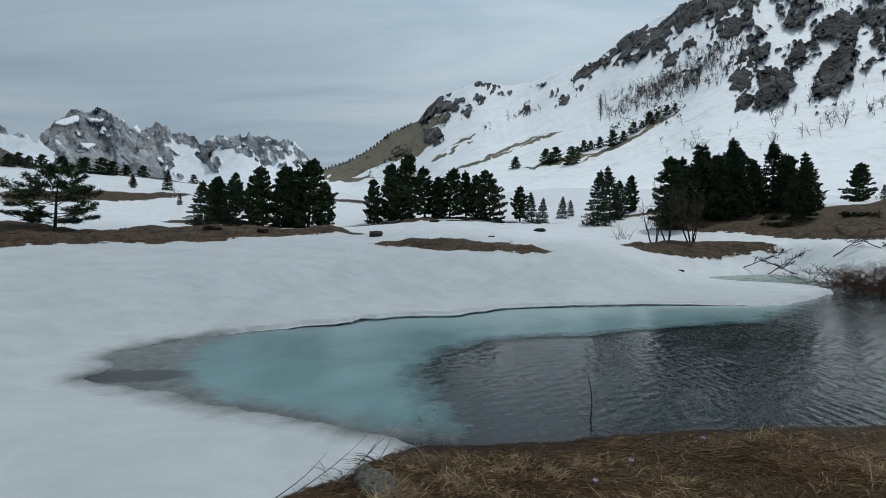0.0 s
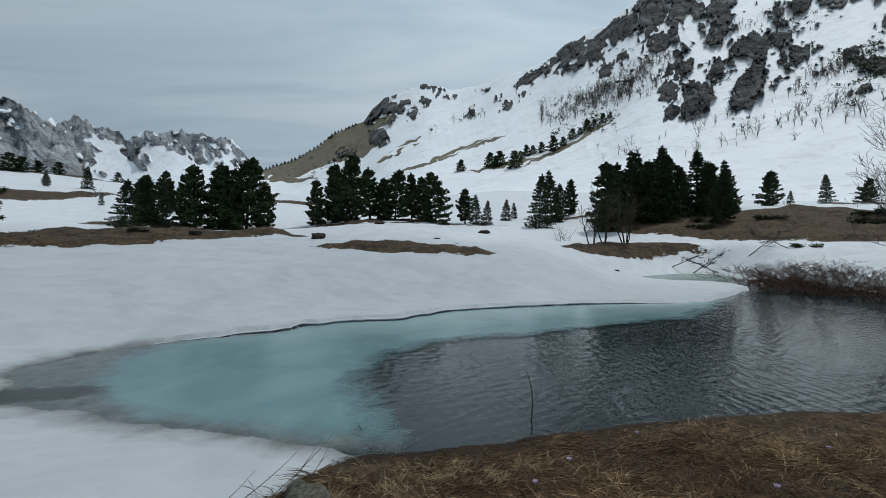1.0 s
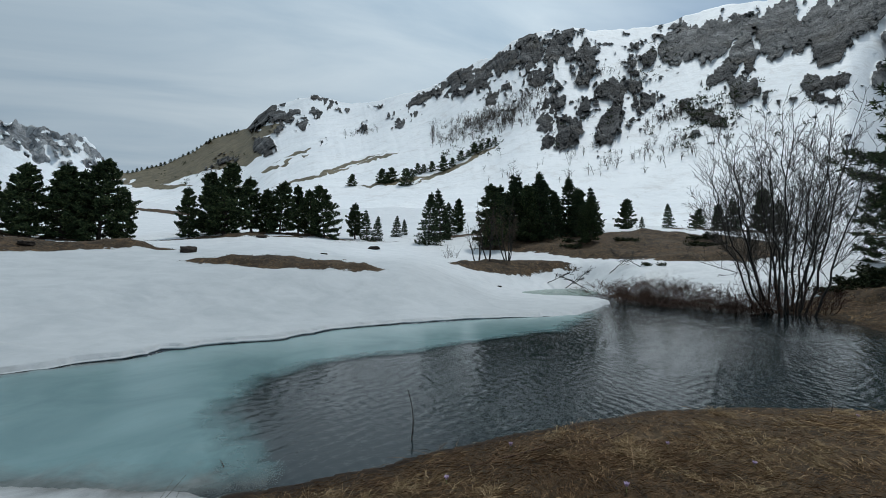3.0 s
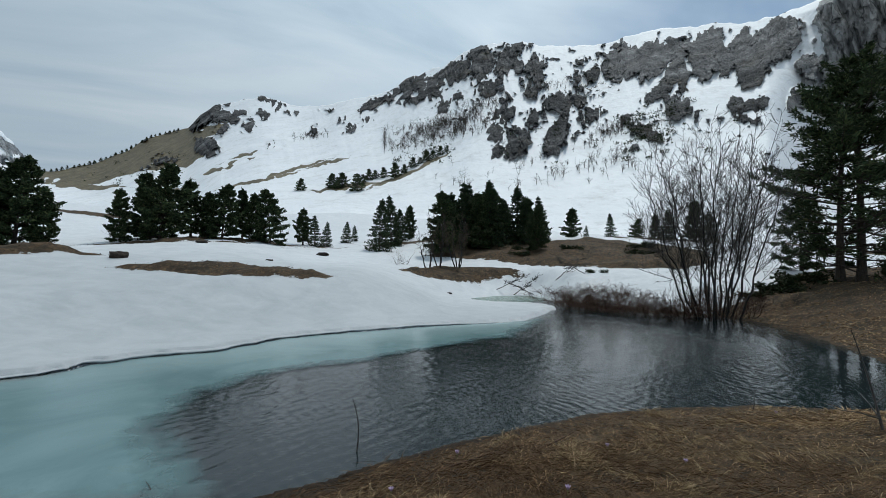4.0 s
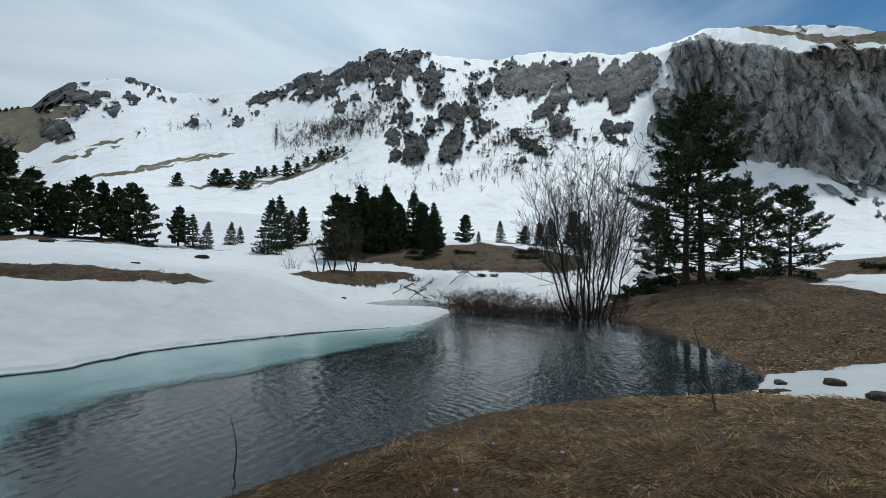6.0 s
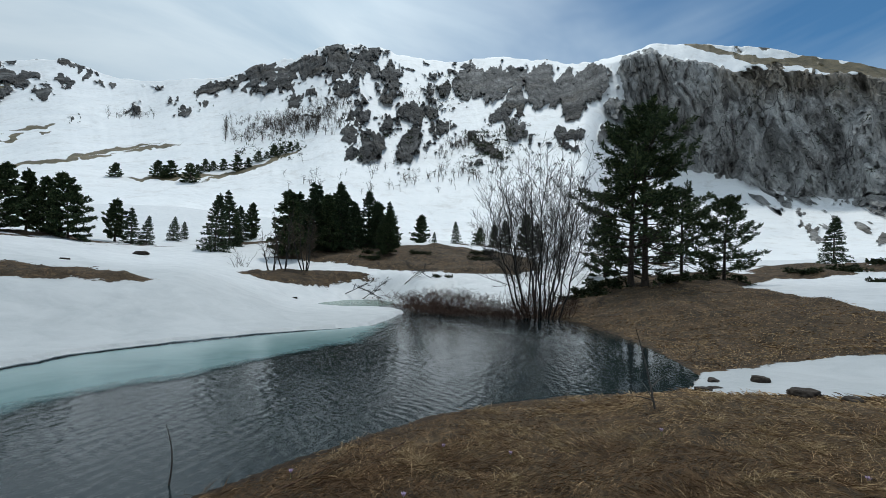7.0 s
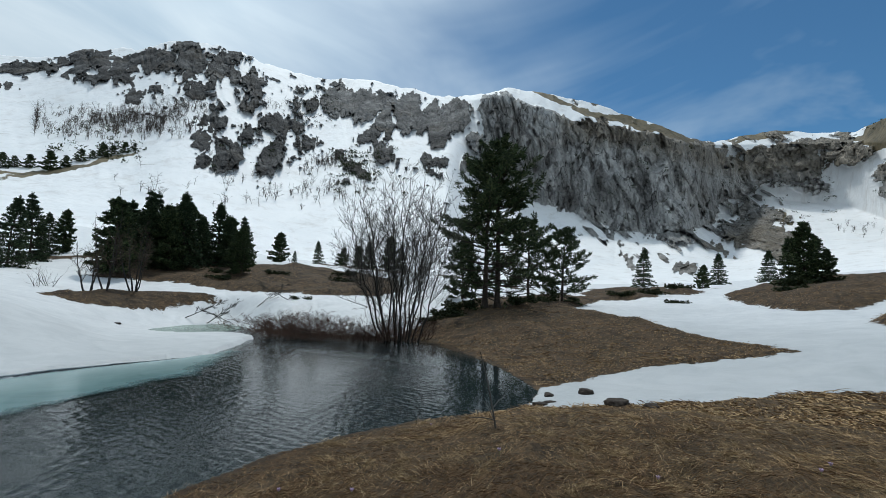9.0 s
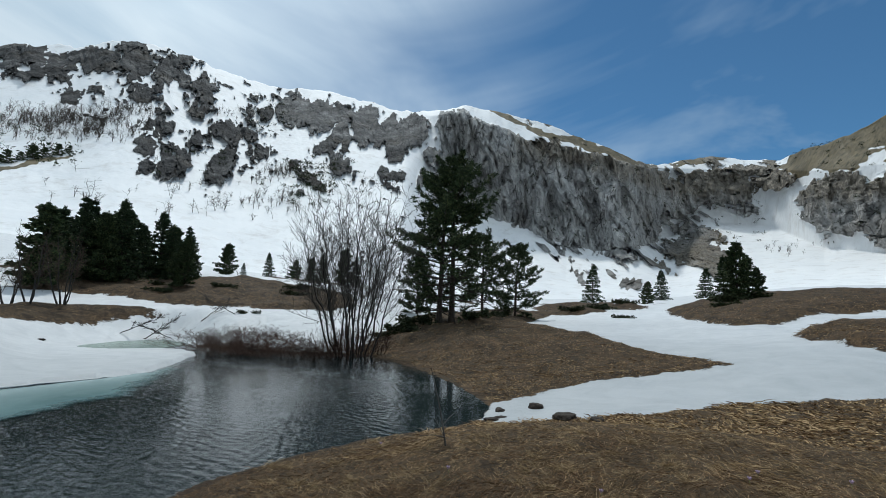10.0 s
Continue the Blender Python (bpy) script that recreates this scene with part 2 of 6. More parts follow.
def leaf_material(name, dark, light, warm, rough=0.75, patch=False):
    """Needles, blades and petals: each small piece has its own tone."""
    m = Mat(name)
    k = m.island()
    if patch:
        place = m.t.nodes.new("ShaderNodeSeparateXYZ")
        m.t.links.new(m.where, place.inputs[0])
        k = m.math("ADD", k, m.math("SUBTRACT", m.math("MULTIPLY", m.math("MINIMUM", place.outputs[0], 9.0), 0.07), 0.34))
        k = m.math("MULTIPLY_ADD", k, 0.62)
        k.node.inputs[2].default_value = -0.30
        k = m.math("ADD", k, m.math("ADD", m.math("MULTIPLY", m.noise(0.9, 4, 0.6, 0.5), 0.95), m.math("MULTIPLY", m.noise(6.0, 3, 0.6), 0.35)), True)
    col = m.ramp(k, (0.0, dark), (0.75, light), (1.0, warm))
    m.set(Base_Color=col, Roughness=rough, Specular_IOR_Level=0.15)
    return m.m


def water_material():
    m = Mat("pond_water")
    ruffle = m.noise(16.0, 2, 0.5, 0.3, m.map((0.9, 1.6, 1), (0, 0, -70)))
    murk = m.ramp(m.noise(0.35, 4, 0.6, 0.6), (0.35, (0.012, 0.019, 0.021)), (0.70, (0.022, 0.030, 0.032)))
    m.set(Base_Color=murk, Roughness=0.05, IOR=1.33, Specular_IOR_Level=0.5)
    m.bump(m.math("MULTIPLY", ruffle, m.attr("wind")), 1.0, 0.006)
    return m.m


def ice_material(name, tint):
    m = Mat(name)
    tone = m.noise(0.55, 5, 0.6, 0.8)
    col = m.ramp(tone, (0.30, (0.090, 0.165, 0.172)), (0.70, (0.155, 0.25, 0.255)))
    pale = m.attr("pale")
    col = m.mix(m.ramp(pale, (0.0, 0.0), (1.0, 0.75)), col, (0.29, 0.39, 0.385))
    col = m.mix(m.ramp(m.noise(2.2, 6, 0.7, 0.5), (0.55, 0.0), (0.78, 0.25)), col, (0.13, 0.17, 0.16))
    mush = m.math("ADD", m.attr("mush"), m.math("MULTIPLY", m.math("SUBTRACT", m.noise(1.3, 6, 0.65, 0.7), 0.5), 0.8))
    col = m.mix(m.ramp(mush, (0.25, 0.0), (0.62, 0.92)), col, m.ramp(m.noise(2.6, 6, 0.7, 0.5), (0.35, (0.055, 0.060, 0.055)), (0.65, (0.135, 0.145, 0.138))))
    deep = m.math("ADD", m.attr("tip"), m.math("MULTIPLY", m.math("SUBTRACT", m.noise(1.1, 6, 0.7, 0.8), 0.5), 0.9))
    col = m.mix(m.ramp(deep, (0.45, 0.0), (0.65, 0.9)), col, (0.022, 0.023, 0.020))
    col = m.mix(1.0, col, tint, "MULTIPLY")
    m.set(Base_Color=col, Roughness=0.22, IOR=1.33, Specular_IOR_Level=0.35)
    m.bump(m.noise(1.2, 4, 0.6), 0.12, 0.03)
    clear = m.t.nodes.new("ShaderNodeBsdfTransparent")
    mixer = m.t.nodes.new("ShaderNodeMixShader")
    cover = m.math("ADD", m.attr("cover"), m.math("MULTIPLY", m.math("SUBTRACT", m.noise(1.6, 6, 0.65, 0.6), 0.5), 0.55))
    m.t.links.new(m.ramp(cover, (0.30, 0.0), (0.44, 0.55), (0.66, 1.0)), mixer.inputs[0])
    m.t.links.new(clear.outputs[0], mixer.inputs[1])
    m.t.links.new(m.bsdf.outputs[0], mixer.inputs[2])
    m.t.links.new(mixer.outputs[0], m.out.inputs[0])
    return m.m


GROUND = ground_material()
MASSIF = mountain_material("snowy_limestone", 1.0, (0.020, 0.021, 0.022), (0.070, 0.070, 0.071), (0.19, 0.188, 0.184), (0.10, 0.083, 0.050), (0.215, 0.172, 0.100))
# the far range's air haze is put into these paler, bluer rock colours
HAZED_ROCK = mountain_material("hazed_limestone", 0.28, (0.13, 0.142, 0.16), (0.31, 0.322, 0.345), (0.48, 0.49, 0.50), (0.10, 0.085, 0.075), (0.15, 0.125, 0.105))
WATER = water_material()
SUNKEN_ICE = ice_material("sunken_ice", (1.0, 1.0, 1.0))
GREEN_ICE = ice_material("green_ice", (0.50, 0.60, 0.44))
BARK = plain_material("pine_bark", (0.020, 0.016, 0.013), (0.075, 0.058, 0.046), 14, 0.9, (1, 1, 0.3), 0.8)
GREY_BARK = plain_material("alder_bark", (0.032, 0.028, 0.025), (0.12, 0.108, 0.097), 18, 0.85, (1, 1, 0.35), 0.6)
ALDER_BARK = plain_material("dark_alder_bark", (0.016, 0.015, 0.014), (0.062, 0.058, 0.054), 18, 0.85, (1, 1, 0.35), 0.6)
ALDER_TWIG = plain_material("alder_twigs", (0.030, 0.027, 0.024), (0.085, 0.077, 0.068), 10, 0.85)
BROWN_TWIG = plain_material("brown_twigs", (0.040, 0.029, 0.021), (0.095, 0.070, 0.050), 10, 0.85)
TWIG = plain_material("thin_twigs", (0.040, 0.033, 0.028), (0.11, 0.092, 0.078), 10, 0.85)
RED_TWIG = plain_material("reddish_twigs", (0.028, 0.015, 0.010), (0.095, 0.052, 0.036), 7, 0.85)
PINE_NEEDLE = leaf_material("pine_needles", (0.010, 0.019, 0.009), (0.054, 0.080, 0.034), (0.12, 0.138, 0.060))
SPRUCE_NEEDLE = leaf_material("spruce_needles", (0.009, 0.018, 0.010), (0.046, 0.072, 0.034), (0.095, 0.115, 0.055))
JUNIPER = leaf_material("juniper_needles", (0.014, 0.022, 0.010), (0.035, 0.048, 0.020), (0.07, 0.07, 0.03))
STRAW = leaf_material("dead_grass_blades", (0.020, 0.011, 0.006), (0.150, 0.088, 0.044), (0.48, 0.335, 0.18), 0.8, True)
PALE_STRAW = leaf_material("pale_straw", (0.13, 0.085, 0.042), (0.36, 0.255, 0.14), (0.60, 0.46, 0.27), 0.8)
STONE = plain_material("lichened_stone", (0.010, 0.009, 0.006), (0.15, 0.142, 0.112), 22, 0.9, (1, 1, 1), 0.9)
DARK_STONE = plain_material("dark_wet_stone", (0.018, 0.014, 0.011), (0.066, 0.051, 0.040), 14, 0.85, (1, 1, 1), 0.9)
CROCUS = plain_material("crocus_petals", (0.40, 0.29, 0.44), (0.58, 0.47, 0.62), 60, 0.6, (1, 1, 1), 0.1)
STALK = plain_material("pale_stalks", (0.16, 0.20, 0.07), (0.30, 0.33, 0.14), 60, 0.7, (1, 1, 1), 0.1)


# ---- shape of the land: plain functions ----
def lattice(ix, iy, iz, seed):
    h = (ix * 374761393 + iy * 668265263 + iz * 2147483647 + seed * 974711) & 0xFFFFFFFF
    h = ((h ^ (h >> 13)) * 1274126177) & 0xFFFFFFFF
    h = ((h ^ (h >> 16)) * 2246822519) & 0xFFFFFFFF
    return ((h ^ (h >> 15)) & 0xFFFF) / 32767.5 - 1.0


def vnoise(x, y, z=0.0, seed=0):
    """Smooth value noise from -1 to 1 on arrays."""
    x, y, z = np.broadcast_arrays(np.asarray(x, float), np.asarray(y, float), np.asarray(z, float))
    fx, fy, fz = np.floor(x), np.floor(y), np.floor(z)
    ix, iy, iz = fx.astype(np.int64), fy.astype(np.int64), fz.astype(np.int64)
    u, v, w = x - fx, y - fy, z - fz
    u, v, w = u * u * (3 - 2 * u), v * v * (3 - 2 * v), w * w * (3 - 2 * w)
    out = 0
    for dz in (0, 1):
        for dy in (0, 1):
            for dx in (0, 1):
                k = (u if dx else 1 - u) * (v if dy else 1 - v) * (w if dz else 1 - w)
                out = out + k * lattice(ix + dx, iy + dy, iz + dz, seed)
    return out


def fbm(x, y, z=0.0, octaves=4, seed=0, gain=0.5):
    out, amp, k = 0, 1.0, 1.0
    for i in range(octaves):
        out = out + amp * vnoise(np.asarray(x) * k, np.asarray(y) * k, np.asarray(z) * k, seed + i)
        amp, k = amp * gain, k * 2.03
    return out


def ridged(x, y, z=0.0, octaves=4, seed=0):
    out, amp, k = 0, 1.0, 1.0
    for i in range(octaves):
        out = out + amp * (1 - 2 * np.abs(vnoise(np.asarray(x) * k, np.asarray(y) * k, np.asarray(z) * k, seed + i)))
        amp, k = amp * 0.5, k * 2.1
    return out


def cells(x, y, seed):
    """Broken slabs: the middle of the slab that holds each point, two random numbers of it, and the distance to its edge."""
    fx, fy = np.floor(x).astype(np.int64), np.floor(y).astype(np.int64)
    near, next_, cx, cy = np.full(x.shape, 9.0), np.full(x.shape, 9.0), 0 * x, 0 * x
    for i in (-1, 0, 1):
        for j in (-1, 0, 1):
            px = fx + i + 0.5 + 0.42 * lattice(fx + i, fy + j, 0, seed)
            py = fy + j + 0.5 + 0.42 * lattice(fx + i, fy + j, 1, seed)
            d = np.hypot(px - x, py - y)
            hit = d < near
            next_ = np.where(hit, near, np.minimum(next_, d))
            near, cx, cy = np.where(hit, d, near), np.where(hit, px, cx), np.where(hit, py, cy)
    kx, ky = np.round(cx * 512).astype(np.int64), np.round(cy * 512).astype(np.int64)
    return cx, cy, lattice(kx, ky, 2, seed), lattice(kx, ky, 3, seed), next_ - near


def step(a, b, x):
    t = np.clip((np.asarray(x, float) - a) / (b - a), 0, 1)
    return t * t * (3 - 2 * t)


def soft_table(az, r, azs, rs, table):
    """Smooth height from a coarse table over bearing and distance."""
    az, r = np.broadcast_arrays(np.asarray(az, float), np.asarray(r, float))
    table = np.asarray(table, float)
    i = np.clip(np.searchsorted(azs, az) - 1, 0, len(azs) - 2)
    j = np.clip(np.searchsorted(rs, r) - 1, 0, len(rs) - 2)
    a0, a1, r0, r1 = np.take(azs, i), np.take(azs, i + 1), np.take(rs, j), np.take(rs, j + 1)
    u = np.clip((az - a0) / (a1 - a0), 0, 1)
    v = np.clip((r - r0) / (r1 - r0), 0, 1)
    u = u * u * (3 - 2 * u)
    return (table[i, j] * (1 - u) + table[i + 1, j] * u) * (1 - v) + (table[i, j + 1] * (1 - u) + table[i + 1, j + 1] * u) * v


def polygon_distance(x, y, poly):
    """Signed distance to a closed outline: negative inside."""
    x, y = np.asarray(x, float), np.asarray(y, float)
    best = np.full(x.shape, 1e9)
    inside = np.zeros(x.shape, bool)
    n = len(poly)
    for k in range(n):
        (x0, y0), (x1, y1) = poly[k], poly[(k + 1) % n]
        dx, dy = x1 - x0, y1 - y0
        t = np.clip(((x - x0) * dx + (y - y0) * dy) / (dx * dx + dy * dy + 1e-12), 0, 1)
        best = np.minimum(best, (x - x0 - t * dx) ** 2 + (y - y0 - t * dy) ** 2)
        cross = (y0 > y) != (y1 > y)
        inside ^= cross & (x < (x1 - x0) * (y - y0) / (y1 - y0 + 1e-12) + x0)
    return np.where(inside, -1, 1) * np.sqrt(best)


# the pond: its outline at water level, from its western tip round by the north
POND = [(-5.6, 7.1), (-5.6, 7.8), (-6.3, 8.7), (-5.9, 9.7), (-5.1, 10.7), (-4.0, 11.3), (-2.8, 11.7), (-2.1, 12.5), (-1.3, 13.0),
        (0.3, 13.2), (1.6, 14.4), (2.6, 15.0), (5.2, 15.5), (8.3, 15.9), (10.3, 15.9), (12.2, 16.2), (14.7, 18.0), (17.6, 20.5),
        (18.3, 22.4), (18.0, 23.6), (16.4, 24.6), (15.9, 26.4), (16.4, 28.9), (20.6, 31.4), (23.8, 31.0), (22.8, 27.4), (21.0, 24.5), (20.1, 21.2),
        ]
SOUTH_SHORE = [(20.4, 18.6), (21.6, 15.6), (22.6, 13.4), (21.6, 11.9), (20.2, 10.2), (18.1, 7.8), (15.8, 5.8), (14.0, 4.5), (12.6, 3.5),
        (11.0, 3.25), (10.0, 3.6), (9.0, 4.2), (8.2, 4.7), (6.8, 5.2), (5.5, 5.45), (4.4, 5.4), (3.5, 5.35), (2.6, 5.25), (1.8, 5.1),
        (1.0, 4.95), (0.3, 4.85), (-0.3, 4.85), (-0.5, 5.05), (-1.4, 5.4), (-2.2, 5.7), (-3.0, 5.95), (-3.9, 6.5), (-4.9, 6.8)]
POND = POND + SOUTH_SHORE
# the sunken shelf of blue ice along the northern side
ICE = [(-7.5, 10.5), (-7.5, 6.0), (-4.5, 5.6), (-2.9, 5.2), (-1.4, 4.6), (0.1, 5.0), (-0.1, 5.8), (-0.2, 6.5), (-0.5, 7.6), (-0.2, 8.3), (0.4, 9.2),
       (1.1, 9.9), (1.7, 10.4), (2.9, 10.6), (4.3, 10.9), (6.6, 11.8), (8.6, 12.4), (10.4, 13.7), (12.2, 15.2), (13.6, 16.9), (13.0, 17.6), (10.0, 17.0),
       (5.0, 17.0), (2.0, 16.0), (-2.0, 14.0), (-5.0, 12.0)]
CHANNEL_ICE = [(17.6, 23.4), (15.5, 24.2), (15.2, 29.5), (17.0, 31.5), (24.5, 32), (23.5, 28), (21.2, 25.6), (19.2, 24.6)]
AZS = [-180, -90, -60, -40, -20, 0, 15, 30, 45, 60, 75, 90, 110, 140, 180]
RS = [8, 14, 20, 30, 42, 60, 100, 160]
HEIGHTS = [[.6, .8, 1, 1.5, 2, 3, 6, 9], [.6, .8, 1.2, 2, 3, 4, 8, 14],
           [.5, .8, 1.5, 2.6, 3.8, 5.5, 12, 22], [.4, .7, 1.5, 2.6, 3.4, 5, 12, 22], [.3, .6, 1.5, 2.6, 3.2, 4.8, 11, 20],
           [.2, .4, 1.7, 2.8, 4.1, 5.4, 9, 19], [.2, .3, 1.7, 2.2, 3.2, 5.5, 10, 22], [.2, .2, .22, .1, 2.2, 6.0, 10, 20],
           [.2, .2, .2, .6, 2.6, 6.2, 9, 14], [.2, .2, .2, .8, 2.6, 5.4, 8, 10], [.5, .2, .4, 1.45, 1.9, 3.4, 6, 8],
           [.6, .35, .8, 1.6, 2.4, 4.0, 6, 9], [.6, .7, 1.6, 2.3, 4.0, 5.6, 9, 13], [.7, .8, 1, 1.6, 2, 3, 6, 9], [.6, .8, 1, 1.5, 2, 3, 6, 9]]


def pond_distance(x, y):
    d = polygon_distance(x, y, POND)
    w = step(25, 60, np.hypot(x, y))
    rough = np.clip(np.hypot(x, y) / 12, 0.5, 1.6)
    return d + (1 - w) * rough * (0.07 * vnoise(x * 2.3, y * 2.3, 0, 5) + 0.03 * vnoise(x * 7, y * 7, 0, 6) + 0.10 * (1 - step(-3, 1, x)) * fbm(x * 2.2, y * 3.4, 0, 3, 7))


# bare ground: outlines of thawed turf, and of the snow left in the hollow to the east
BANK = [(-0.25, 4.95), (-0.75, 4.2), (-1.4, 3.1), (-2.6, 1.2), (-5.0, -3.0), (-12, -14), (-20, -40), (60, -60), (60, -30), (22, -12), (16.3, -8.5),
        (14.4, -6.5), (13.1, -2.9), (11.7, -0.7), (10.7, 0.3), (9.8, 1.1), (9.7, 2.0), (10.9, 3.4), (10.0, 4.4), (6.0, 6.2), (2.0, 6.0)]
MOUND = [(11.2, 3.3), (12.9, 3.45), (13.6, 3.0), (14.9, 2.3), (16.1, 1.0), (16.9, -0.9), (17.7, -2.9), (19.2, -2.5), (22.5, -0.3), (26.5, 1.6),
         (31.5, 5.8), (37, 7.5), (44, 8.0), (52, 6.0), (54, 14), (44, 18), (36, 17), (29, 15.6), (25, 14.8), (22.5, 14.6), (20, 13), (18, 10), (13, 6)]
EAST = [(18.2, -7.3), (20.4, -6.7), (23.7, -6.3), (26.5, -7.0), (29, -8.4), (30.6, -9.9), (31, -11.5), (32, -15), (26, -20), (18, -14)]
EAST_HILL = [(40.9, -3.7), (36, -4.0), (33, -4.7), (31, -5.8), (30.6, -7.0), (32, -8.7), (33, -10.0), (33.5, -11.5), (34.5, -15), (52, -30), (66, -24), (70, -10), (60, -6), (50, -3)]
KNOLL = [(19.5, 43), (22.7, 40.8), (24.6, 38.8), (25.8, 36.0), (27.0, 32.4), (29.0, 29.8), (31.5, 26.6), (33.5, 24), (37.5, 24), (43, 28), (44, 35), (41, 42), (34, 47), (26, 48)]
ISLE = [(12.8, 33.1), (14.4, 34.6), (16.3, 35.9), (19.6, 37.6), (22.4, 36.0), (23.8, 34.4), (25.2, 32.3), (22.9, 33.1), (20.6, 33.2), (18.4, 32.3), (16.0, 31.9), (14.3, 32.0)]
RISE = [(-45, 46), (-44.7, 56.6), (-43.2, 65), (-44.5, 74), (-44.5, 81.4), (-47, 83), (-48.5, 77), (-49.6, 72.5), (-53.7, 68), (-53.5, 55)]
ISLET = [(-4.1, 23.3), (0.0, 21.8), (1.7, 21.4), (4.0, 21.2), (5.5, 21.6), (4.2, 23.0), (2.0, 24.3), (-1.0, 24.2)]
WEST = [(-26, 10), (-17.4, 17.6), (-15.5, 20.1), (-13.4, 22.0), (-10, 25.2), (-6.5, 28.0), (-4.6, 29.8), (-7, 31.4), (-11.5, 30.2), (-16.2, 27.6),
        (-20.5, 24.6), (-24, 25), (-34, 22)]
THICKET = [(19.9, 15.0), (20.0, 18.5), (19.9, 21.4), (20.9, 24.6), (21.9, 24.4), (21.2, 20.5), (21.6, 17.0), (22.6, 14.2)]
# smaller thawed spots: middle x, y, half length, half width, turn
SPOTS = [(-22.6, 45.5, 5.0, 2.0, 25), (-15, 42.8, 6.5, 0.8, 8), (-3.0, 45.4, 8.5, 0.9, 5), (1.5, 50.5, 9, 1.2, 4), (10.5, 49, 3.0, 0.6, 8), (21.5, 53.5, 5, 1.0, -20),
         (-90, 115, 32, 4.5, 38), (-27, 105, 20, 4, 20), (52, 40, 8, 2.5, -40), (60, 26, 9, 2, -60), (66, 6, 10, 1.6, -85), (57, 4.5, 6.5, 4.5, 90), (50, 7, 5, 3, 80)]


def bare_ground(x, y):
    """0 on snow, 1 on thawed turf, 0.5 at the edge."""
    best = np.full(np.shape(x), -1e3)
    for poly in (BANK, MOUND, EAST, EAST_HILL, KNOLL, ISLE, ISLET, WEST, RISE, THICKET):
        best = np.maximum(best, -polygon_distance(x, y, poly))
    for cx, cy, a, b, turn in SPOTS:
        c, s = math.cos(radians(turn)), math.sin(radians(turn))
        u, v = (x - cx) * c + (y - cy) * s, (y - cy) * c - (x - cx) * s
        best = np.maximum(best, (1 - np.hypot(u / a, v / b)) * b)
    r = np.hypot(x, y)
    return np.clip(0.5 + best / (0.5 + 0.035 * r), 0, 1)


def land(x, y):
    """Height of the ground."""
    x, y = np.asarray(x, float), np.asarray(y, float)
    r, az = np.hypot(x, y), np.degrees(np.arctan2(x, y))
    d = pond_distance(x, y)
    base = soft_table(az, np.minimum(r, 158), AZS, RS, HEIGHTS)
    bare = bare_ground(x, y)
    width = np.where(y > 9 + 0.4 * np.abs(x - 4), 7.0, 4.5)
    width = np.where((y < 6) & (x < 11), 2.4, width)
    width = np.where((x > 10) & (y > 25), 3.0, width)
    lip = 0.14 * (1 - bare) * (0.15 + 0.85 * step(7.5, 11, y + 0.4 * x)) + 0.02
    shore = lip * step(-0.02, 0.07, d) + np.maximum(base - lip, 0.05) * step(0, 1, d / width) ** 0.8
    lumps = 0.05 * fbm(x * 0.5, y * 0.5, 0, 3, 11) * step(1, 8, d) + bare * step(0.1, 1.5, d) * (0.07 * fbm(x * 0.9, y * 0.9, 0, 4, 12) + 0.030 * fbm(x * 3.2, y * 3.2, 0, 3, 13) + 0.20 * step(18, 28, r) * fbm(x * 0.42, y * 0.42, 0, 3, 17))
    rolling = (0.20 * fbm(x / 9, y / 9, 0, 3, 14) + 0.6 * fbm(x / 45, y / 45, 0, 3, 15) * step(45, 120, r)) * step(3, 14, d)
    swell = 0.28 * step(0.5, 1.0, bare) * step(18, 22, r) * step(2, 6, d)
    z = np.where(d > 0, shore + lumps + rolling + swell, -0.02 - 0.7 * step(0, 2.5, -d))
    return z - step(125, 330, r) * np.maximum(z - 4, 0)


def grid_mesh(name, P, closed=False):
    """A mesh sheet from an array of points [rows, columns, 3]."""
    n, m = P.shape[:2]
    i = np.arange(n * m).reshape(n, m)
    if closed:
        i = np.concatenate([i, i[:, :1]], 1)
    q = np.stack([i[:-1, :-1], i[:-1, 1:], i[1:, 1:], i[1:, :-1]], -1).reshape(-1, 4)
    me = bpy.data.meshes.new(name)
    me.vertices.add(n * m)
    me.vertices.foreach_set("co", P.reshape(-1).astype(np.float32))
    me.loops.add(q.size)
    me.loops.foreach_set("vertex_index", q.reshape(-1).astype(np.int32))
    me.polygons.add(len(q))
    me.polygons.foreach_set("loop_start", (np.arange(len(q)) * 4).astype(np.int32))
    me.update(calc_edges=True)
    me.polygons.foreach_set("use_smooth", np.ones(len(q), bool))
    return me


def give(me, name, values):
    a = me.attributes.new(name, "FLOAT", "POINT")
    a.data.foreach_set("value", np.asarray(values, np.float32).reshape(-1))


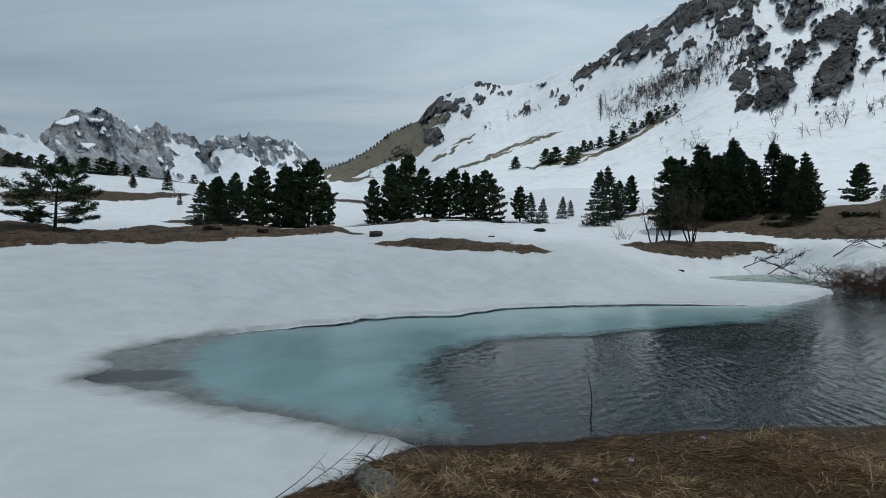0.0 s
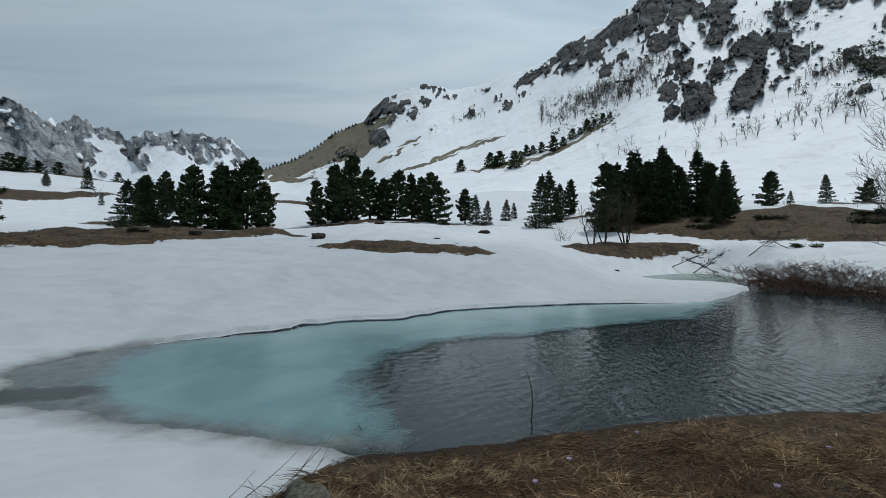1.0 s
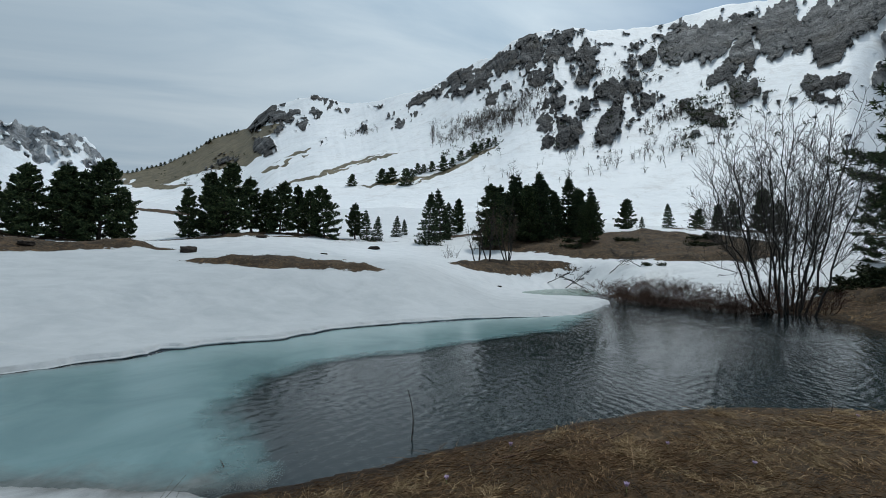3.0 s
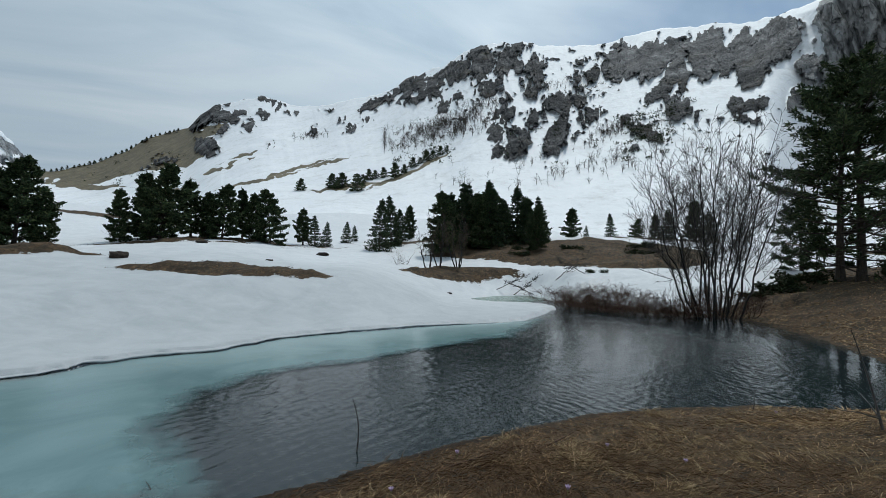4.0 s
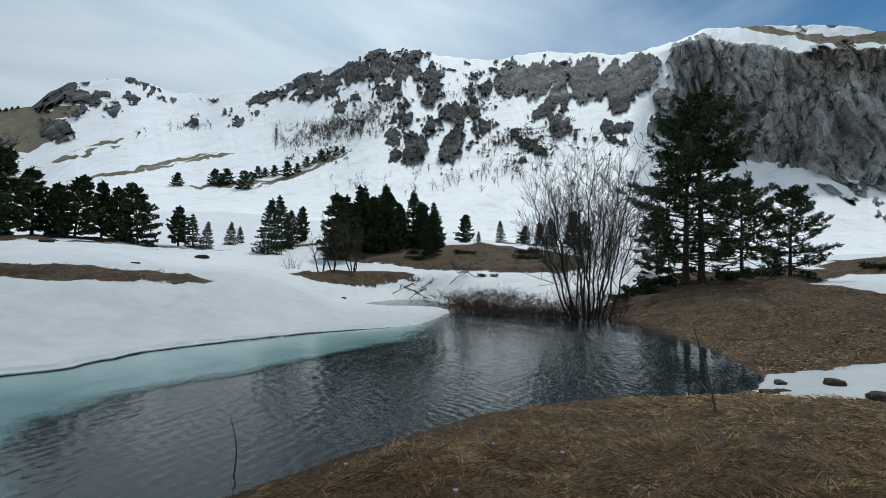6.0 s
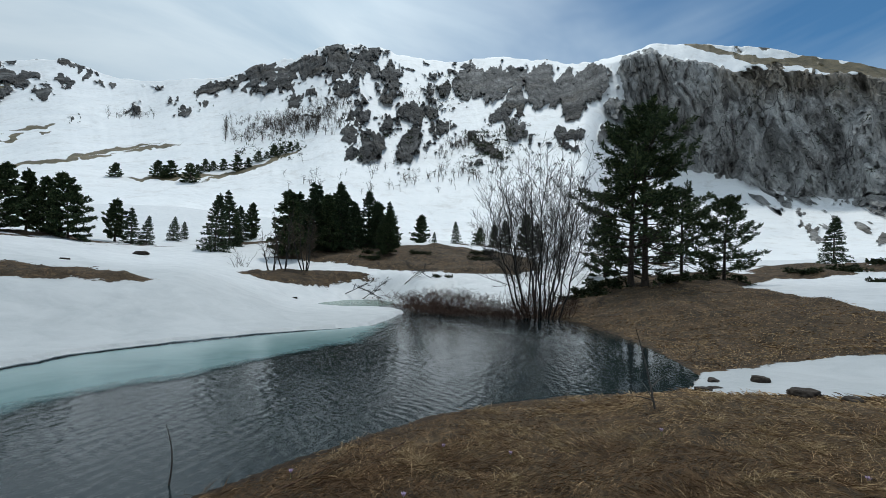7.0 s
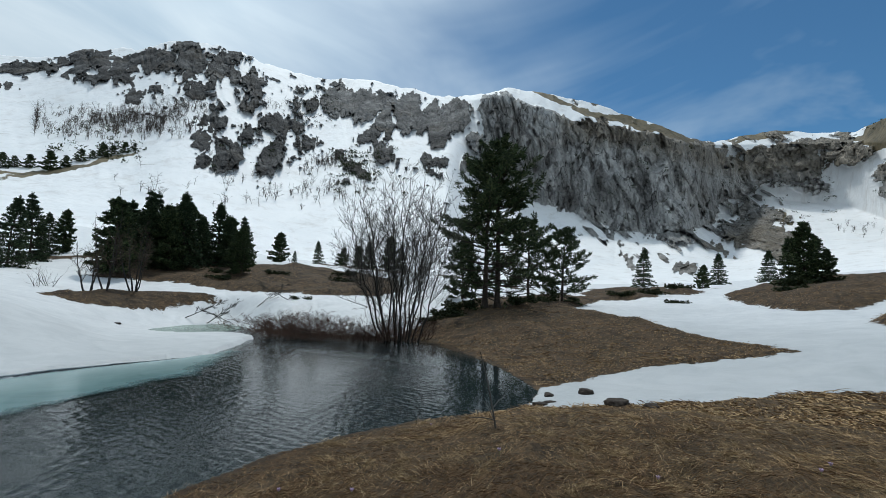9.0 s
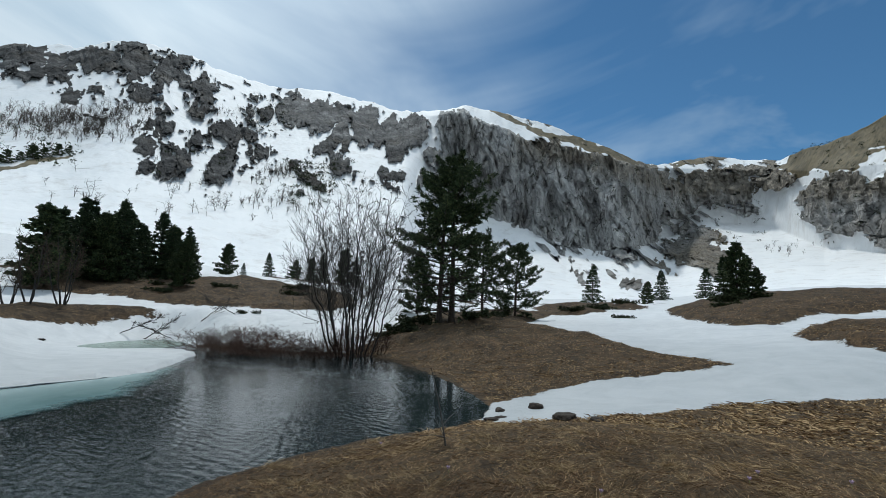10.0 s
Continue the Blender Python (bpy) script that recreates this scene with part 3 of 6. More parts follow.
def build_ground():
    az = np.concatenate([np.arange(-180, -56, 3.0), np.arange(-56, 124, 0.29), np.arange(124, 179.9, 3.0)])
    r = [0.02]
    while r[-1] < 4800:
        k = r[-1]
        r.append(k * (1.3 if k < 0.5 else 1.05 if k < 2 else 1.008 if 8 < k < 19 else 1.015 if k < 62 else 1.03 if k < 175 else 1.11))
    A, R = np.meshgrid(np.radians(az), np.array(r))
    x, y = R * np.sin(A), R * np.cos(A)
    z = land(x, y)
    me = grid_mesh("ground", np.stack([x, y, z], -1)[:, ::-1], True)
    give(me, "bare", bare_ground(x, y)[:, ::-1])
    d = np.maximum(pond_distance(x, y), 0)
    # 0 where cloud shade is painted into the near snow, 1 farther out
    give(me, "shade_free", (step(17, 48, R + 5 * fbm(x / 12, y / 12, 0, 3, 16)))[:, ::-1])
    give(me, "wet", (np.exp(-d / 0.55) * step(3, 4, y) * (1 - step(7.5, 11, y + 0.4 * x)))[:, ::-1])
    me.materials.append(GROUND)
    tagged(new("ground", me), "snow-covered meadow with thawed brown turf banks and mounds", "ground", kind="structure")


def build_pond():
    # short-crested ripples before a light wind; the water under the mound lies calm
    r = [3.2]
    while r[-1] < 39:
        r.append(r[-1] + 0.022 * max(1.0, r[-1] / 6.5))
    A, R = np.meshgrid(np.radians(np.arange(-52, 76, 0.16)), np.array(r))
    X, Y = R * np.sin(A), R * np.cos(A)
    wind = 0.55 + 0.45 * step(-0.35, 0.35, fbm(X * 0.22, Y * 0.22, 0, 3, 21))
    wind = wind * (1 - 0.88 * step(-1.0, 2.0, X - 2.0 * Y)) * (0.50 + 0.50 * step(1.0, 5.0, X + 0.15 * Y))
    rng = np.random.default_rng(22)
    Z = 0 * X
    for _ in range(20):
        length, way = rng.uniform(0.08, 0.32), radians(122 + rng.normal(0, 26))
        k = 2 * math.pi / length
        bend = 0.9 * vnoise(X * 0.7, Y * 0.7, rng.uniform(0, 50), 23)
        Z += 0.034 / k * np.sin(k * (X * math.sin(way) + Y * math.cos(way)) + bend * 2 + rng.uniform(0, 6.28))
    me = grid_mesh("water", np.stack([X, Y, Z * wind], -1)[:, ::-1])
    give(me, "wind", wind[:, ::-1])
    me.materials.append(WATER)
    tagged(new("water", me), "dark rippled meltwater of a small mountain pond", "water", kind="structure")
    build_ice("ice_shelf", ICE, (-7.5, 15, 4.2, 18.5), SUNKEN_ICE, "pale turquoise shelf of wet ice under thin meltwater")
    build_ice("channel_ice", CHANNEL_ICE, (15, 25, 21, 33), GREEN_ICE, "greenish rotten ice lying in the narrow channel")


def build_lip():
    """The undercut edge of the snowpack, hanging a hand's width over the water along the northern shore."""
    line_ = np.array(POND[4:16])
    k = np.concatenate([[0], np.cumsum(np.hypot(*np.diff(line_, axis=0).T))])
    u = np.arange(0, k[-1], 0.10)
    x, y = np.interp(u, k, line_[:, 0]), np.interp(u, k, line_[:, 1])

    def slope(x, y):
        gx = (pond_distance(x + 0.25, y) - pond_distance(x - 0.25, y)) * 2
        gy = (pond_distance(x, y + 0.25) - pond_distance(x, y - 0.25)) * 2
        n = np.hypot(gx, gy) + 1e-6
        return gx / n, gy / n

    for _ in range(4):
        gx, gy = slope(x, y)
        d = pond_distance(x, y)
        x, y = x - gx * d * 0.9, y - gy * d * 0.9
    gx, gy = slope(x, y)
    soft = np.hanning(13) / np.hanning(13).sum()
    gx, gy = np.convolve(np.pad(gx, 6, mode="edge"), soft, "valid"), np.convolve(np.pad(gy, 6, mode="edge"), soft, "valid")
    ends = step(0, 4.0, u) * (1 - step(k[-1] - 5.0, k[-1], u))
    out = 0.10 + 0.05 * fbm(u * 0.9, 0 * u, 0, 3, 33)
    rows = []
    for along, z in ((0.55, None), (0.20, 0.150), (-0.5, 0.135), (-0.9, 0.11), (-1.0, 0.085), (-0.95, 0.060), (-0.3, 0.050), (0.25, 0.03)):
        w = along if along > 0 else along * out
        px, py = x + gx * w, y + gy * w
        top = land(px, py) - 0.01 if z is None else (z + 0.012 * vnoise(u * 2.3, 0 * u + along, 0, 34)) * (0.04 + 0.66 * ends)
        rows.append(np.stack([px, py, top + 0 * px], -1))
    me = grid_mesh("snow_lip", np.array(rows)[:, ::-1])
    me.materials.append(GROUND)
    tagged(new("snow_lip", me), "undercut rim of old snow hanging over the pond ice", "snow", kind="structure")


def build_ice(name, outline, area, material, label):
    xs, ys = np.arange(area[0], area[1], 0.09), np.arange(area[2], area[3], 0.09)
    X, Y = np.meshgrid(xs, ys)
    inner = -polygon_distance(X, Y, outline) + 0.18 * fbm(X * 0.9, Y * 0.9, 0, 3, 31)
    near = 1 - step(0.2, 3.5, pond_distance(X, Y) * -1)
    far = 0.022 + 0.0 * X
    me = grid_mesh(name, np.stack([X, Y, far], -1))
    give(me, "cover", np.clip(0.40 + inner * 0.55, 0, 1) * (1 - 0.85 * (1 - step(0.06, 0.30, -pond_distance(X, Y))) * step(8, 11, Y)))
    give(me, "pale", near * step(9, 15, Y))
    rim = -pond_distance(X, Y)
    west = 1 - step(9, 13, Y + 0.6 * X)
    give(me, "mush", (0.75 * np.exp(-np.maximum(rim, 0) / 0.5) + 0.55 * (1 - step(-5.2, -3.6, X + 0.25 * (Y - 8)))) * west)
    give(me, "tip", np.clip(1.0 - np.hypot((X + 4.9) / 1.5, (Y - 7.25) / 0.75), 0, 1) * 1.1)
    me.materials.append(material)
    tagged(new(name, me), label, "ice", kind="structure")


# ---- mountains ----
HILL_LINE = [(-17, 8.2), (-14.6, 8.7), (-11.6, 9.8), (-8.8, 11.5), (-7.1, 13.0), (-6, 13.6), (-3.2, 14.8), (-2.1, 16.4), (-0.7, 17.6), (1, 18.1), (3.2, 19),
             (4.6, 19.5), (6, 19), (8.1, 18.8), (10.8, 18.9), (13.5, 19.8), (16.2, 20.5), (18.5, 21), (20, 21.8), (21.2, 22.6), (23.6, 23.6), (26, 24.2)]
RIDGE_LINE = [(28.4, 25.5), (29.9, 26.3), (32.5, 26.7), (35.5, 26.8), (36.8, 26.6), (39, 26.1), (42.7, 25.8), (45.6, 25.6), (47.7, 25.8), (50.5, 26.2), (53.3, 26.1),
              (56, 25.6), (57.9, 25.7), (59.9, 25), (63, 25), (66.8, 25.2), (68.7, 25.5), (70.1, 26), (71.4, 25.7), (73.5, 25.4), (75.3, 25), (79.4, 23.9)]
SADDLE_LINE = [(82.6, 22.7), (85.7, 21.2), (88.3, 20.2), (90.9, 18.6), (92.7, 17.9), (93.6, 17.7), (95.7, 17.9), (98.8, 17.9), (101.7, 17.2), (105.2, 16.6),
               (107, 17.1), (108.8, 17.4), (110.6, 17.8), (113.3, 18.9), (118, 20), (124, 20.5), (134, 14), (146, 3)]
CREST_FAR = [(-17, 1100), (-8, 950), (4, 800), (14, 640), (30, 540), (45, 560), (60, 540), (68, 455), (80, 440), (91, 450), (95, 640), (104, 660), (108, 520), (116, 430), (146, 420)]
CLIFF_FOOT = [(60, 16), (66, 15), (69, 14.5), (74.7, 11.9), (78.6, 10.7), (83, 8.9), (87, 8.3), (91, 8.4), (93.5, 9.1), (98, 11), (104, 10), (108, 7.5), (116, 6)]
CLIFF_TOP = [(60, 24.5), (66, 24.6), (69.8, 25.2), (74.7, 23.3), (78, 21.8), (82.6, 21), (87.4, 19.3), (92.3, 17.5), (95, 17.2), (104, 15.8), (108, 15), (116, 14.5)]
# crags standing out of the snow: bearing, height angle, width, height, lean
CRAGS_MID = [(32.2, 21.9, 3.6, 2.0, 10), (37.7, 21.7, 1.8, 2.2, -10), (43.1, 22.4, 0.6, 2.0, 5), (54.2, 21.3, 2.0, 3.2, 20), (52.3, 20.0, 3.8, 1.4, 30), (54.1, 18.0, 3.3, 2.1, -35), (58.8, 21.3, 1.1, 2.2, -20), (61.2, 20.7, 2.7, 3.9, -25), (65.9, 19.9, 1.9, 2.6, 25),
             ]
CRAGS_LOW = [(65.0, 16.8, 1.9, 1.8, -30), (61.4, 17.2, 2.0, 1.5, 15), (59.6, 17.4, 1.1, 1.5, 20), (60.7, 15.8, 2.6, 0.7, -30), (41.2, 20.0, 4.9, 2.2, -8), (43.3, 20.2, 1.4, 2.3, 20), (44.7, 18.1, 3.5, 1.8, 5), (33.8, 18.6, 4.1, 1.7, 30), (33.1, 16.8, 2.5, 2.9, 10),
             (36.0, 15.7, 3.2, 4.2, -35), (33.3, 14.6, 1.7, 1.5, 0), (40.7, 16.1, 2.3, 5.4, -25), (37.9, 18.1, 1.6, 1.9, -10), (38.6, 18.6, 2.9, 0.7, 15), (50.2, 16.1, 3.9, 1.1, -25), (48.6, 17.2, 0.8, 1.3, -20), (51.7, 15.1, 2.2, 0.9, -20), (49.3, 14.1, 1.2, 0.8, 20),
             (56.0, 16.7, 1.0, 0.8, 0), (34.5, 20.7, 2.4, 0.7, 20)]
CRAGS_PEAK = [(31.1, 24.9, 2.9, 4.4, 0), (27.8, 23.8, 3.8, 2.4, 25), (25.3, 22.8, 3.5, 1.5, 30), (22.0, 22.2, 5.6, 1.9, 38), (23.7, 21.2, 4.3, 0.9, 25), (25.3, 21.2, 2.9, 0.8, 15), (27.9, 21.0, 1.9, 1.0, 25), (35.0, 25.9, 4.2, 1.4, 15), (33.9, 24.2, 1.6, 3.3, -12),
              (35.8, 24.1, 1.3, 2.4, 8), (38.2, 23.7, 2.1, 3.1, 10), (45.0, 22.7, 2.1, 1.5, -12), (43.3, 24.0, 1.5, 0.5, 10), (47.5, 25.3, 1.5, 0.5, 25), (48.0, 23.4, 4.1, 3.4, 20), (51.2, 23.3, 4.2, 3.8, -15), (54.0, 23.8, 3.6, 2.4, 20), (57.0, 22.8, 3.4, 4.8, -12),
              (60.4, 22.8, 2.5, 3.2, -10), (63.7, 22.9, 3.7, 3.7, 0), (26.3, 19.6, 1.4, 1.3, 0)]
CRAGS_HILL = [(-2.0, 16.3, 4.2, 1.9, 35), (-1.0, 17.1, 3.6, 1.5, 28), (0.8, 16.8, 3.2, 1.3, 20), (2.9, 15.8, 1.2, 1.8, -25), (-1.4, 13.0, 2.2, 2.4, 20), (3.5, 19.4, 1.8, 0.4, 10), (4.7, 19.1, 1.7, 0.6, -15), (6.8, 18.4, 2.2, 0.7, -15), (4.4, 17.6, 1.2, 0.9, -45), (11.9, 18.7, 1.0, 0.5, 20),
              (13.7, 17.8, 1.0, 0.4, 5), (15.0, 16.8, 1.6, 0.6, 15), (10.4, 16.1, 1.2, 0.7, 5), (7.9, 16.4, 0.5, 0.6, 20), (5.1, 14.1, 0.6, 0.4, 40), (-4.5, 14.5, 1.8, 0.4, 20), (-7.3, 13.1, 1.0, 0.6, 35), (0.3, 15.2, 1.4, 0.6, 40), (-5.7, 10.8, 2.3, 0.7, 30),
              (17.3, 19.7, 3.2, 1.1, 30), (16.9, 18.0, 0.9, 0.5, 0)]
CRAGS_EAST = [(109.4, 11.6, 6.2, 6.0, -20), (113.5, 10.5, 6.0, 7.0, -10), (93.4, 14.5, 3.0, 7.0, 0), (97.3, 9.8, 5.9, 1.6, -18), (97.1, 7.6, 6.9, 3.0, -15), (98.9, 5.8, 3.4, 1.9, -20), (89.0, 7.7, 5.3, 1.3, -8), (90.3, 4.3, 2.5, 1.2, -10), (99.0, 14.6, 7.7, 4.0, -12),
              (96.0, 13.5, 4.0, 3.7, -10), (102.0, 12.2, 3.1, 1.7, -10), (103.9, 15.9, 2.4, 1.6, 5), (101.0, 15.8, 5.8, 1.7, -3), (84.4, 5.0, 3.9, 0.7, -45), (82.7, 7.9, 3.5, 0.6, -50), (93.9, 6.1, 2.1, 0.6, -45), (104.6, 14.6, 3.1, 2.3, 0)]
TURFS = [(-10.0, 9.6, 11.0, 2.0, 27), (-5.0, 12.3, 6.5, 2.2, 33), (-1.0, 14.9, 4.0, 1.2, 30), (0.5, 11.0, 7, 0.4, 26), (4.5, 9.9, 9, 0.35, 18), (8.5, 11.6, 9, 0.3, 22), (2.5, 12.6, 5, 0.25, 26), (14.5, 9.8, 9, 0.5, 10), (20.5, 11.2, 7, 0.45, 24), (24.8, 13.2, 5, 0.4, 27), (12, 12.6, 5, 0.3, 20),
         (-8, 7.9, 10, 0.6, 4), (98.5, 9.4, 3.0, 1.2, -22), (111, 17.0, 12, 4.0, 18), (118, 15.5, 9, 8, 0), (98, 17.6, 6, 0.8, 0), (76, 24.3, 6, 0.5, -22), (86, 20.6, 7, 1.2, -25), (89.5, 18.9, 7, 1.2, -28), (81, 22.2, 6, 0.7, -22)]


def line(az, pairs):
    return np.interp(az, [p[0] for p in pairs], [p[1] for p in pairs])


def blobs(az, el, shapes):
    best = np.full(az.shape, -9.0)
    for a, e, w, h, lean in shapes:
        c, s = math.cos(radians(lean)), math.sin(radians(lean))
        da = (az - a) * math.cos(radians(e))
        u, v = da * c + (el - e) * s, (el - e) * c - da * s
        p = 1.5
        best = np.maximum(best, (1.06 - (np.abs(u / (w / 2)) ** p + np.abs(v / (h / 2)) ** p) ** (1 / p)) * min(w, h) * 0.8)
    return best


def sheet_points(az, el, r):
    A, E = np.radians(az), np.radians(el)
    return np.stack([r * np.sin(A), r * np.cos(A), 2.2 + r * np.tan(E)], -1)


def slope_radius(az1, rows, el_foot, r_foot, el_top, r_top, power):
    """Distance at each height angle on a slope that steepens upwards."""
    s = np.linspace(0, 1, 60)
    R = np.empty((rows.shape[0], len(az1)))
    for j in range(len(az1)):
        z0, z1 = r_foot[j] * math.tan(radians(el_foot[j])), r_top[j] * math.tan(radians(el_top[j]))
        rr = r_foot[j] + (r_top[j] - r_foot[j]) * s
        ee = np.degrees(np.arctan((z0 + (z1 - z0) * s ** power) / rr))
        R[:, j] = np.interp(rows[:, j], np.maximum.accumulate(ee), rr)
    return R


def build_massif():
    az1 = np.arange(-17, 146.1, 0.13)
    nv = 250
    v = np.linspace(0, 1, nv)[:, None]
    rocky = step(18, 24, az1) * (1 - step(40, 46, az1)) + step(-3, 0, az1) * (1 - step(4, 7, az1)) + 0.5 * step(52, 60, az1) * (1 - step(63, 66, az1))
    top = line(az1, HILL_LINE + RIDGE_LINE + SADDLE_LINE) + 0.10 * fbm(az1 * 0.8, 0 * az1, 0, 3, 40) + 0.12 * np.clip(rocky, 0, 1) * ridged(az1 * 0.6, 0 * az1, 0, 3, 41)
    r_top = line(az1, CREST_FAR)
    r_foot = np.full(az1.shape, 118.0) + 120 * (1 - step(-12, 8, az1))
    xf, yf = r_foot * np.sin(np.radians(az1)), r_foot * np.cos(np.radians(az1))
    foot = np.degrees(np.arctan((land(xf, yf) - 3.0 - 2.2) / r_foot))
    el = foot + (top - foot) * v
    az = np.broadcast_to(az1, el.shape)
    soft = np.convolve(np.pad(line(az1, HILL_LINE + RIDGE_LINE + SADDLE_LINE), 20, mode='edge'), np.hanning(43)[1:-1] / np.hanning(43).sum(), 'valid')
    r_top = np.convolve(np.pad(r_top, 20, mode='edge'), np.hanning(43)[1:-1] / np.hanning(43).sum(), 'valid')
    R = slope_radius(az1, el, foot, r_foot, soft + 0.9, r_top * 1.02, 1.35)
    # the wall of cliffs to the east
    c = step(62, 69, az) * (1 - step(112, 120, az))
    e1, e2 = line(az, CLIFF_FOOT), line(az, CLIFF_TOP)
    rc = r_top[None, :] * 0.90
    Rc = np.where(el < e1, r_foot + (rc - r_foot) * np.clip((el - foot) / (e1 - foot), 0, 1) ** 0.75,
                  np.where(el < e2, rc * (1 + 0.04 * np.clip((el - e1) / (e2 - e1), 0, 1)), rc * 1.04 + (r_top - rc * 1.04) * np.clip((el - e2) / np.maximum(top - e2, 0.05), 0, 1)))
    R = R * (1 - c) + Rc * c
    # rock and turf
    wa = az + 0.30 * fbm(az * 0.9, el * 1.1, 0, 4, 50) + 0.20 * vnoise(az * 3.5, el * 3.5, 0, 51)
    we = el + 0.30 * fbm(az * 0.9, el * 1.1, 9, 4, 52) + 0.20 * vnoise(az * 3.5, el * 3.5, 9, 53)
    # the rock breaks along slabs that lean with the strata
    qa, qe = az + 0.08 * fbm(az * 1.6, el * 1.6, 0, 2, 56), el + 0.08 * fbm(az * 1.6, el * 1.6, 4, 2, 57)

    def broken(wide, tall, way, seed):
        """Slabs of one size leaning one way: for each point the middle of its slab, and two random numbers of the slab."""
        c, s = math.cos(radians(way)), math.sin(radians(way))
        cx, cy, k1, k2, _ = cells((qa * c - qe * s) / wide, (qe * c + qa * s) / tall, seed)
        return cx * wide * c + cy * tall * s, cy * tall * c - cx * wide * s, k1, k2

    ma, me_, k1, k2 = broken(0.40, 0.95, 24, 58)
    na, ne, k3, _ = broken(0.24, 0.50, -18, 88)
    da, de = az - ma, el - me_
    rock = 0.0
    for pa, pe, share in ((ma, me_, 0.55), (na, ne, 0.45)):
        va, ve = pa + 0.35 * (wa - az), pe + 0.35 * (we - el)
        rock = rock + share * np.maximum(blobs(va, ve, CRAGS_MID + CRAGS_LOW + CRAGS_PEAK), blobs(va, ve, CRAGS_HILL + CRAGS_EAST))
    rock = rock + 0.16 * k1 + 0.12 * k3 - 0.04
    # ribs of rock and seams of snow along the strata
    tilt = np.where(az < 34, 0.9, np.where(az < 48, -0.5, -0.25))
    rib = ridged(az * 1.15 - tilt * el * 0.8 + 0.5 * fbm(az * 0.7, el * 0.7, 2, 3, 46), el * 0.8 + tilt * az * 0.4, 6, 4, 45)
    rock = rock + 0.26 * (rib - 0.45) * (1 - step(64, 69, az))
    seam = ridged(az * 0.85 - tilt * el * 0.75 + 0.4 * fbm(az * 0.9, el * 0.9, 6, 3, 38), el * 0.30 + tilt * az * 0.2, 9, 3, 39)
    rock = rock - 0.95 * step(0.95, 1.35, seam) * step(17, 20, az) * (1 - step(46, 50, az))
    wall = np.minimum(we - e1, e2 + 0.15 - we)
    wall = np.minimum(wall, np.minimum(wa - 66.5, 93.8 - wa))
    rock = np.maximum(rock, wall)
    # small rocks thrown about between the crags, and snow gullies cut into them
    zone = step(20, 27, az) * (1 - step(62, 68, az)) * step(12.5, 19, el + 0.12 * (az - 30))
    scatter = fbm(az * 1.3, el * 1.9, 3, 4, 60) - 1.2 + 0.26 * zone - 0.5 * (1 - zone)
    rock = np.maximum(rock, scatter * 1.6)
    chute = ridged(az * 0.42 + 0.10 * el, el * 0.10, 2, 2, 61)
    rock = rock - np.where((az > 55) & (az < 68), 0.7, 0.35) * step(1.0, 1.4, chute) * (1 - step(68, 70, az))
    rock = rock - (1 - 0.5 * step(45, 49, az)) * (0.30 * fbm(az * 2.6 + el, el * 1.9 - az * 0.4, 8, 4, 65) - 0.02) * (1 - step(66, 69, az))
    ledge = ridged(az * 0.35, el * 0.9 + az * 0.25, 4, 3, 62)
    rock = rock - 1.2 * step(1.15, 1.5, ledge) * step(93, 95, az)
    scree = step(0.25, 0.85, fbm((el + 0.9 * az) * 1.3, (el - az) * 0.35, 5, 4, 63)) * step(76, 82, az) * (1 - step(97, 102, az)) * (1 - step(0.5, 5.5, e1 - el))
    rock = np.maximum(rock, scree * 0.42 - 0.12)
    rock_a = np.clip(0.5 + rock * 1.5, 0, 1)
    ta, te = az + 0.3 * fbm(az * 0.9, el * 1.2, 0, 3, 54), el + 0.22 * fbm(az * 0.9, el * 1.2, 5, 3, 55)
    turf = blobs(ta, te, TURFS)
    turf = np.maximum(turf, np.where(az < 0, np.minimum(2.3 + 0.28 * (az + 10) - (top - te), -1.4 - az) * 0.7, -9))
    turf = np.maximum(turf, np.where(az > 106, np.minimum(el - 14.6 - 0.25 * (az - 108), 3.0), -9))
    turf = turf - 0.45 * step(0.2, 0.7, fbm(az * 0.5 + el * 0.5, el * 1.5 - az * 0.75, 6, 3, 66)) * (1 - step(4, 8, az)) + 0.9 * (fbm(az * 1.4, el * 2.0, 7, 3, 67) - 0.3) * step(90, 94, az) * (1 - step(15, 17, el))
    turf = turf - 1.5 * step(0.75, 1.2, fbm(az * 0.5, el * 1.6, 6, 3, 64)) * step(90, 95, az)
    turf_a = np.clip(0.5 + turf * 0.8, 0, 1)
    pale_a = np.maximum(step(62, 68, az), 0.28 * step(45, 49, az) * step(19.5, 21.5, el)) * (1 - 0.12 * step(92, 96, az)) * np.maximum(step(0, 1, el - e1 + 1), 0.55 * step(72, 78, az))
    earth_a = step(-4.5, 0.3, el - e2) * step(73, 80, az) + 0.35 * step(90, 95, az) + 0.4 * step(0.5, 2.5, e1 - el) * step(80, 86, az)
    # relief, towards the viewer and away
    x, y, z = np.moveaxis(sheet_points(az, el, R), -1, 0)
    bold = step(0.3, 0.8, rock_a)
    relief = 0.0045 * fbm(x / 60, y / 60, z / 60, 4, 70) + 0.0014 * fbm(x / 14, y / 14, z / 14, 3, 74) + 0.0016 * ridged(az * 0.9 + 0.25 * el, el * 0.22, 5, 3, 48) * step(8, 12, el)
    fissure = step(1.05, 1.6, ridged(az * 0.62 + 0.35 * fbm(az * 0.3, el * 0.3, 0, 3, 76), el * 0.07, 3, 3, 75)) + 0.6 * step(1.1, 1.6, ridged(az * 0.35 + el * 0.3, el * 0.35 - az * 0.2, 3, 3, 77))
